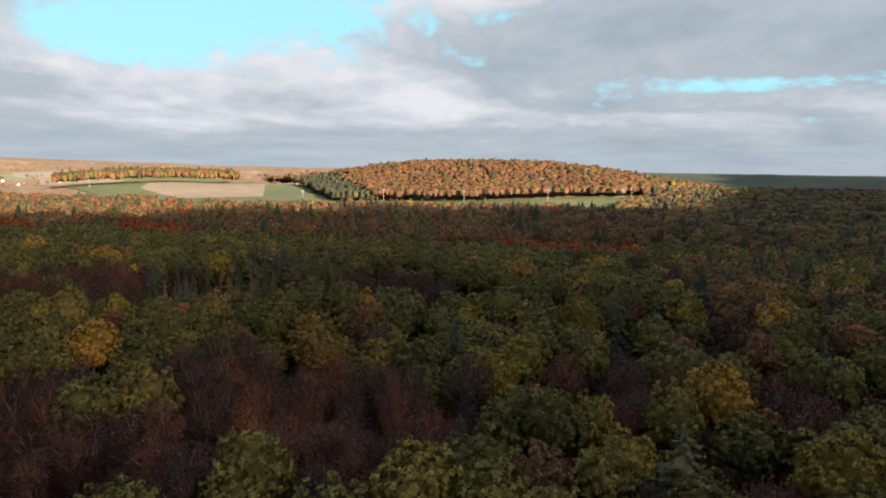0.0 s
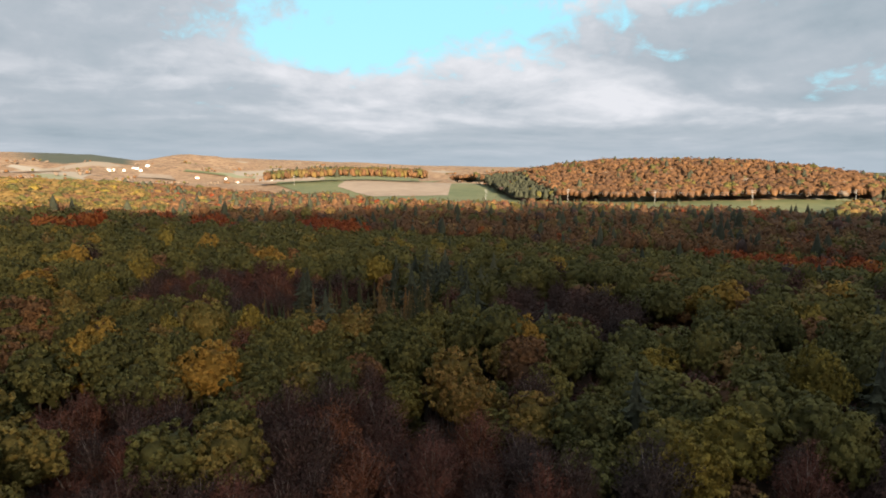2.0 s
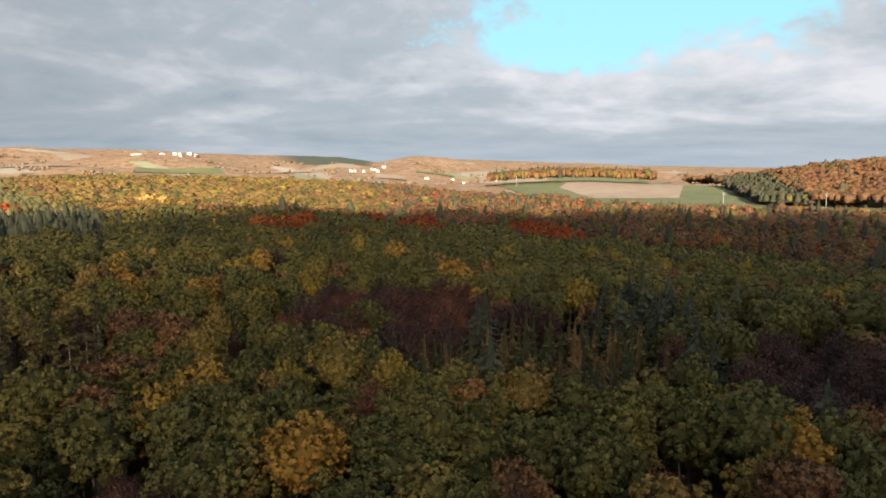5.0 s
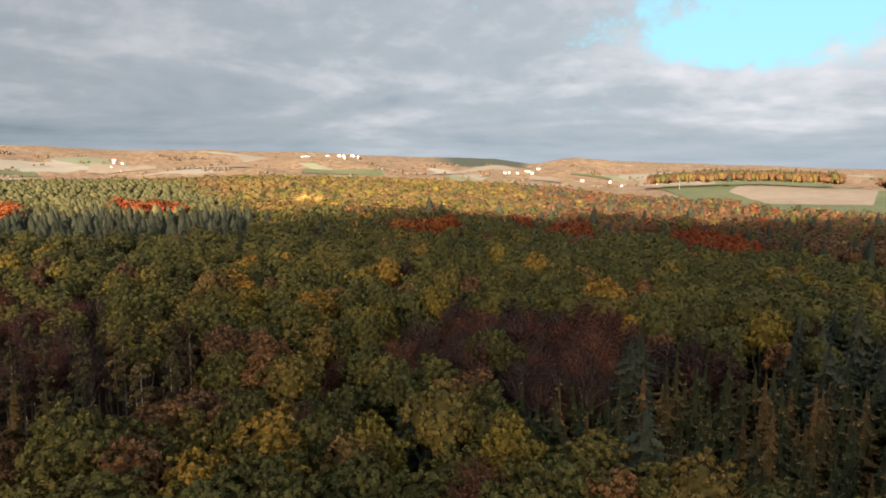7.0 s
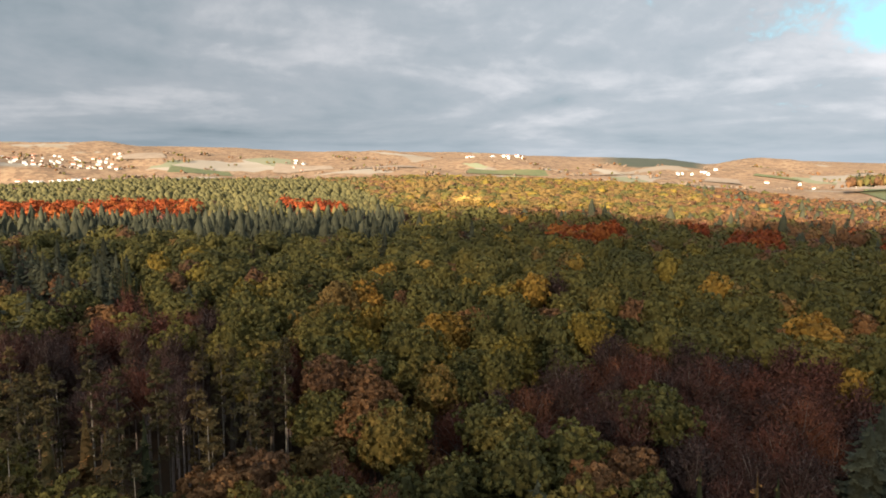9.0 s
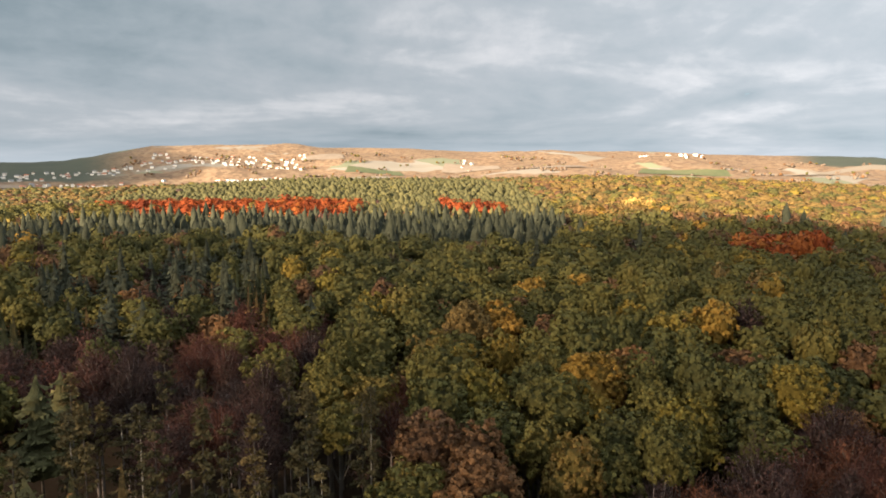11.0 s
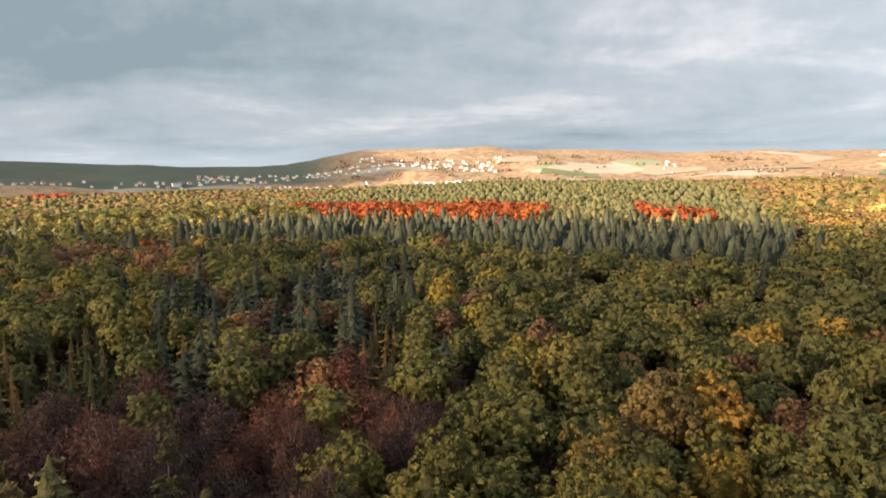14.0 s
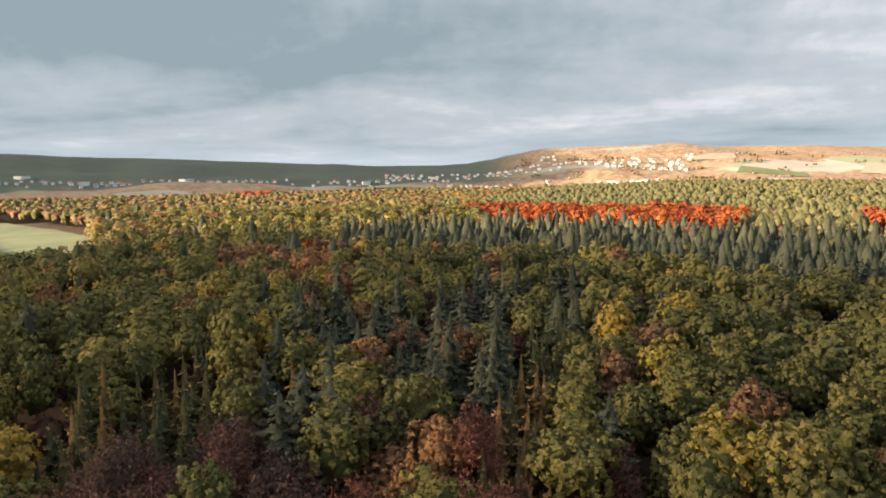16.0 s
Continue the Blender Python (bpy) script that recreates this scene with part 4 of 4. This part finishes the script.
def model(kind, level, variant):
    key = (kind, level, variant)
    if key not in MODELS:
        r = np.random.default_rng(sum(ord(c) for c in kind) * 31 + level * 7 + variant)
        v, t, tint, soft, loose = crown_of(kind, r, level)
        # every spray shows its upper side the way it is shaded
        side = np.cross(v[t[:, 1]] - v[t[:, 0]], v[t[:, 2]] - v[t[:, 0]])
        t = np.where((np.sum(side * soft[t].sum(1), axis=1) < 0)[:, None], t[:, ::-1], t)
        MODELS[key] = (v, t, tint, soft, loose)
    return MODELS[key]


MESHES = {}


def tree_object(kind, level, variant, m):
    """One tree: an empty at its foot with a trunk and a crown."""
    key = (kind, level, variant)
    if key not in MESHES:
        v, t, tint, soft, loose = model(*key)
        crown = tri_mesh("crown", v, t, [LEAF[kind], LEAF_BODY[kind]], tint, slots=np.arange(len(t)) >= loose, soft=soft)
        r = np.random.default_rng(variant + 50)
        tv, tt = trunk_of(kind, r)
        trunk = tri_mesh("trunk", tv, tt, [(PALE_BARK if variant < 2 else BARK) if kind == "pale" else TWIG_BARK if kind == "bare" else BARK])
        MESHES[key] = (crown, trunk)
    name, label, cat = KINDS[kind][2:]
    root = new(name)
    root.matrix_world = m
    root.empty_display_size = 0.5
    for part_name, me in zip(("crown", "trunk"), MESHES[key]):
        ob = new(part_name, me)
        ob.parent = root
    return tagged(root, label, cat, group=cat + "s of the wood")


LIMIT = 270
by_kind = {}
for tr in TREES:
    by_kind.setdefault(tr[0], []).append(tr)
for kind, trees in by_kind.items():
    trees.sort(key=lambda a: a[6])
    near = [a for a in trees[:LIMIT] if a[6] < 520 or kind == "poplar"]
    for k, (_, x, y, hs, ws, turn, d) in enumerate(near):
        lv = level_of(d)
        m = Matrix.Translation((x, y, float(ground_z(x, y)))) @ Matrix.Rotation(turn, 4, "Z") @ Matrix.Diagonal((ws, ws, hs, 1))
        tree_object(kind, min(lv, 3), k % 5, m)
    rest = trees[len(near):]
    if not rest:
        continue
    A = np.array([a[1:] for a in rest], float)
    z = ground_z(A[:, 0], A[:, 1])
    lev = np.array([level_of(d) for d in A[:, 5]])
    V, T, C, O, S, B, off = [], [], [], [], [], [], 0
    for lv in range(6):
        for variant in range(5):
            idx = np.where((lev == lv) & (np.arange(len(A)) % 5 == variant))[0]
            if not len(idx):
                continue
            v, t, tint, soft, loose = model(kind, max(lv, 1), variant)
            c, s = np.cos(A[idx, 4])[:, None], np.sin(A[idx, 4])[:, None]
            ws, hs = A[idx, 3][:, None], A[idx, 2][:, None]
            vx = A[idx, 0][:, None] + ws * (c * v[:, 0] - s * v[:, 1])
            vy = A[idx, 1][:, None] + ws * (s * v[:, 0] + c * v[:, 1])
            vz = z[idx][:, None] + hs * v[:, 2]
            S.append(np.stack([c * soft[:, 0] - s * soft[:, 1], s * soft[:, 0] + c * soft[:, 1], np.broadcast_to(soft[:, 2], vx.shape)], -1).reshape(-1, 3))
            V.append(np.stack([vx, vy, vz], -1).reshape(-1, 3))
            T.append((t[None] + (np.arange(len(idx)) * len(v))[:, None, None] + off).reshape(-1, 3))
            off += len(idx) * len(v)
            B.append(np.tile(np.arange(len(t)) >= loose, len(idx)))
            C.append(np.tile(tint, len(idx)))
            O.append(np.repeat(rng.uniform(0, 1, len(idx)), len(t)))
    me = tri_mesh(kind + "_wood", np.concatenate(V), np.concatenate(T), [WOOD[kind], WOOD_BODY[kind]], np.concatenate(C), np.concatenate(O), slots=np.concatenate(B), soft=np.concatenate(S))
    tagged(new(KINDS[kind][2].replace("_tree", "") + "_wood", me), "wide autumn wood of many trees: " + KINDS[kind][3], "woodland", kind="stuff")

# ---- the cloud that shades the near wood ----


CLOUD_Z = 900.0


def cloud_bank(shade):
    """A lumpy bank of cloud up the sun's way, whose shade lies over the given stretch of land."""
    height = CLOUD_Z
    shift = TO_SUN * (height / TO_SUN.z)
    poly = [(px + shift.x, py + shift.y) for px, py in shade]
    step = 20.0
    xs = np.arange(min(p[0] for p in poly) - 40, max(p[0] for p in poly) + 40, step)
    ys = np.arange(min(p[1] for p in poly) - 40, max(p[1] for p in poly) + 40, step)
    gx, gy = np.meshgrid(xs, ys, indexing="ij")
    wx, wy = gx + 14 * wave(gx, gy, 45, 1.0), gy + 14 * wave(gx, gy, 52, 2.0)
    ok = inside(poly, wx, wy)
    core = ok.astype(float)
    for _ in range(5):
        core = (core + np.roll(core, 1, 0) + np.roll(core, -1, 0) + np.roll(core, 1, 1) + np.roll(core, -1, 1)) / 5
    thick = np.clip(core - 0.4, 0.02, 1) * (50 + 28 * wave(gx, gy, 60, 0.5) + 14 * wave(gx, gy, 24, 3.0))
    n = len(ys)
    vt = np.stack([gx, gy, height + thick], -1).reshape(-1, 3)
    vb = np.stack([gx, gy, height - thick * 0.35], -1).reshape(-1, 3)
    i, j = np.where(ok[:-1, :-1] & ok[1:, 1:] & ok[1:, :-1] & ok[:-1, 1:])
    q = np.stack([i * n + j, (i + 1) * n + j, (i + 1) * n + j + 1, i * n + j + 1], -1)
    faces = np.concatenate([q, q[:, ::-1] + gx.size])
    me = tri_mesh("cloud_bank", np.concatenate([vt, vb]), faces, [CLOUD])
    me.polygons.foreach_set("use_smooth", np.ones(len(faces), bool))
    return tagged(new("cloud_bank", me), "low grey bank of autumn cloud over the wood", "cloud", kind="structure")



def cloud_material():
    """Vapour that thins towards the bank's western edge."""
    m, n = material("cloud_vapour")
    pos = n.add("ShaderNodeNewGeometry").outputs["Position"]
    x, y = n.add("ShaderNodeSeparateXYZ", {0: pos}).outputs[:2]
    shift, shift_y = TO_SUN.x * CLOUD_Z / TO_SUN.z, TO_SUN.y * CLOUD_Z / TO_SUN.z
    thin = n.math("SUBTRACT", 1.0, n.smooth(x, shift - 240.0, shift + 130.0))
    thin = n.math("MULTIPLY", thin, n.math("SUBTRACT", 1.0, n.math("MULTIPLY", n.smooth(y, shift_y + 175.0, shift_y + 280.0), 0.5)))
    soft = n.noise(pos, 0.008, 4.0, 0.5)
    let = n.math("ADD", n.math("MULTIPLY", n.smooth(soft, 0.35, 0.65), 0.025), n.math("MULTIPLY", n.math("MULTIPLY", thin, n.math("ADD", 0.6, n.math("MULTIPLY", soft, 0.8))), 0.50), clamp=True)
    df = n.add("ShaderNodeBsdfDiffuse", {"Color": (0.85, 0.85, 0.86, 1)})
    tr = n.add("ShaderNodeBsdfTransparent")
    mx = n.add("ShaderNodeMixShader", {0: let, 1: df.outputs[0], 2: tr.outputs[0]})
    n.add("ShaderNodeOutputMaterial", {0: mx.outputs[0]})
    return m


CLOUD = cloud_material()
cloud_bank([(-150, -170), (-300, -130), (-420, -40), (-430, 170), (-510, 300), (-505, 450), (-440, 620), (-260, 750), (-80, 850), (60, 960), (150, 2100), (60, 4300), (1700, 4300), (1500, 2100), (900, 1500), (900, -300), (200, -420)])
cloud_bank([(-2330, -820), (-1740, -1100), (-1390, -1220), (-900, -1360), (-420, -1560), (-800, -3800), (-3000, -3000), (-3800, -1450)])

# ---- the village and the farms ----


def part(name, bm, mat, parent, label=""):
    """Links a bmesh as one mesh object under a thing."""
    me = bpy.data.meshes.new(name)
    bm.to_mesh(me)
    bm.free()
    me.materials.append(mat)
    ob = new(name, me)
    ob.parent = parent
    return tagged(ob, label)


def box(bm, x0, x1, y0, y1, z0, z1):
    v = [bm.verts.new((x, y, z)) for z in (z0, z1) for x, y in ((x0, y0), (x1, y0), (x1, y1), (x0, y1))]
    for f in ((3, 2, 1, 0), (4, 5, 6, 7), (0, 1, 5, 4), (1, 2, 6, 5), (2, 3, 7, 6), (3, 0, 4, 7)):
        bm.faces.new([v[k] for k in f])


def house(w, d, h, rise, roof_mat, label):
    """A rendered house with gables and an overhanging pitched roof."""
    root = new("house")
    bm = bmesh.new()
    box(bm, -w / 2, w / 2, -d / 2, d / 2, -3, h)
    for y0 in (-d / 2, d / 2 - 0.3):
        a = [bm.verts.new((x, y, z)) for y in (y0, y0 + 0.3) for x, z in ((-w / 2, h), (w / 2, h), (0, h + rise))]
        for f in ((0, 1, 2), (5, 4, 3), (0, 3, 4, 1), (1, 4, 5, 2), (2, 5, 3, 0)):
            bm.faces.new([a[k] for k in f])
    part("wall", bm, WALL, root)
    bm = bmesh.new()
    o, t = 0.6, 0.3
    for sgn in (-1, 1):
        p = [(sgn * (w / 2 + o), h - o * rise / (w / 2)), (0, h + rise)]
        v = [bm.verts.new((x, y, z + dz)) for dz in (0.02, t) for y in (-d / 2 - o, d / 2 + o) for x, z in p]
        for f in ((0, 1, 3, 2), (4, 6, 7, 5), (0, 4, 5, 1), (2, 3, 7, 6), (0, 2, 6, 4), (1, 5, 7, 3)):
            bm.faces.new([v[k] for k in f])
    bmesh.ops.recalc_face_normals(bm, faces=bm.faces)
    part("roof", bm, roof_mat, root)
    return tagged(root, label, "house", group="houses of the village")


def hall(w, d, h, label):
    """A long flat-roofed hall with a raised roof edge."""
    root = new("hall")
    bm = bmesh.new()
    box(bm, -w / 2, w / 2, -d / 2, d / 2, -3, h)
    part("wall", bm, WALL, root)
    bm = bmesh.new()
    box(bm, -w / 2 - .3, w / 2 + .3, -d / 2 - .3, d / 2 + .3, h + 0.004, h + 0.7)
    part("roof", bm, SLATE, root)
    return tagged(root, label, "hall", group="halls of the village")


def at_yaw(yaw, r):
    x, y = MID[0] - r * math.sin(radians(yaw)), MID[1] + r * math.cos(radians(yaw))
    return x, y, float(ground_z(x, y))


def settle(protos, spots):
    for yaw, r, k, turn in spots:
        x, y, z = at_yaw(yaw, r)
        copy_thing(protos[k], pose(x, y, z, 0, 0, turn))


HOUSES = [house(8, 10, 4.6, 3.6, ROOF, "white rendered house with a red-brown tiled roof"),
          house(9, 9, 5.2, 3.2, SLATE, "white rendered house with a grey roof"),
          house(8, 13, 4.5, 3.4, ROOF, "long white house with a tiled roof"),
          house(9, 12, 6, 2.5, SLATE, "white block of flats with a low grey roof")]
HALLS = [hall(46, 24, 10, "large pale flat-roofed hall among the village houses"), hall(18, 10, 4.5, "low pale farm shed with a grey roof")]
first = [(121, 2210, 0, 20), (118, 2230, 1, 60), (114, 2240, 2, 10), (110, 2220, 3, 35)]
for ob, (yaw, r, k, turn) in zip(HOUSES, first):
    ob.matrix_world = pose(*at_yaw(yaw, r), 0, 0, turn)
HALLS[0].matrix_world = pose(*at_yaw(120.2, 2060), 0, 0, 30)
HALLS[1].matrix_world = pose(*at_yaw(52.5, 2260), 0, 0, 70)
vr = np.random.default_rng(11)
spots = []
def rows_of_houses(yaw0, yaw1, radii, pitch, share):
    """Houses along the curving village streets, with gaps for gardens."""
    for r in radii:
        yaw = yaw0
        while yaw < yaw1:
            yaw += math.degrees(pitch / r) * vr.uniform(0.8, 1.5)
            if vr.uniform() < share:
                spots.append((yaw, r + 9 * math.sin(yaw * 1.7 + r) + vr.uniform(-7, 7), int(vr.integers(0, 4)), 90 + yaw + vr.choice([0, 90]) + vr.uniform(-14, 14)))


rows_of_houses(109, 127, (2080, 2120, 2165), 17, 0.42)
rows_of_houses(107, 131, (2480, 2530, 2580, 2640, 2700, 2770), 19, 0.36)
rows_of_houses(107, 119, (2850, 2920, 2990), 20, 0.32)
rows_of_houses(127, 161, (2330, 2380, 2430), 22, 0.40)
for yaw0, yaw1, r0, r1, n in ((75, 80, 2850, 3050, 14), (59, 63, 2500, 2650, 8), (50, 57, 2250, 2500, 4), (92, 97, 2500, 2900, 5)):
    for _ in range(n):
        spots.append((vr.uniform(yaw0, yaw1), vr.uniform(r0, r1), int(vr.integers(0, 4)), vr.uniform(0, 180)))
settle(HOUSES, spots)
settle(HALLS, [(133, 2400, 0, 50), (147, 2450, 0, 20), (154, 2400, 0, 60), (158, 2520, 0, 35), (113, 2200, 0, 30), (109, 2100, 1, 10)])

# ---- power line ----


def mast(height):
    root = new("power_mast")
    v, t = tube([(0, 0, -1), (0, 0, height * 0.5), (0, 0, height)], [0.42, 0.34, 0.24], 8)
    ob = new("pole", tri_mesh("pole", v, t, [METAL]))
    ob.parent = root
    for z in (height - 1.2, height - 4.2):
        bm = bmesh.new()
        box(bm, -3.2, 3.2, -0.16, 0.16, z, z + 0.35)
        part("crossarm", bm, METAL, root)
    return tagged(root, "tall pale power line mast in the field", "power mast", group="masts of the power line")


LINE = [(-660, 1100), (-545, 1195), (-395, 1222), (-250, 1268), (-110, 1325)]
first_mast = mast(26)
first_mast.matrix_world = pose(*LINE[0], float(ground_z(*LINE[0])), 0, 0, 40)
for x, y in LINE[1:] + [(-1290, 1200)]:
    copy_thing(first_mast, pose(x, y, float(ground_z(x, y)), 0, 0, 15))
for (x0, y0), (x1, y1) in zip(LINE[1:], LINE[2:]):
    for side, drop in ((-3, 1.2), (3, 1.2), (-3, 4.2), (3, 4.2)):
        pts = []
        for k in range(9):
            f = k / 8
            z = (1 - f) * float(ground_z(x0, y0)) + f * float(ground_z(x1, y1)) + 26 - drop - 4.0 * 4 * f * (1 - f)
            pts.append((x0 + (x1 - x0) * f, y0 + (y1 - y0) * f + side, z))
        v, t = tube(pts, [0.05] * 9, 4)
        tagged(new("power_cable", tri_mesh("power_cable", v, t, [SLATE])), "thin sagging cable between the power masts", "power cable", group="cables of the power line")
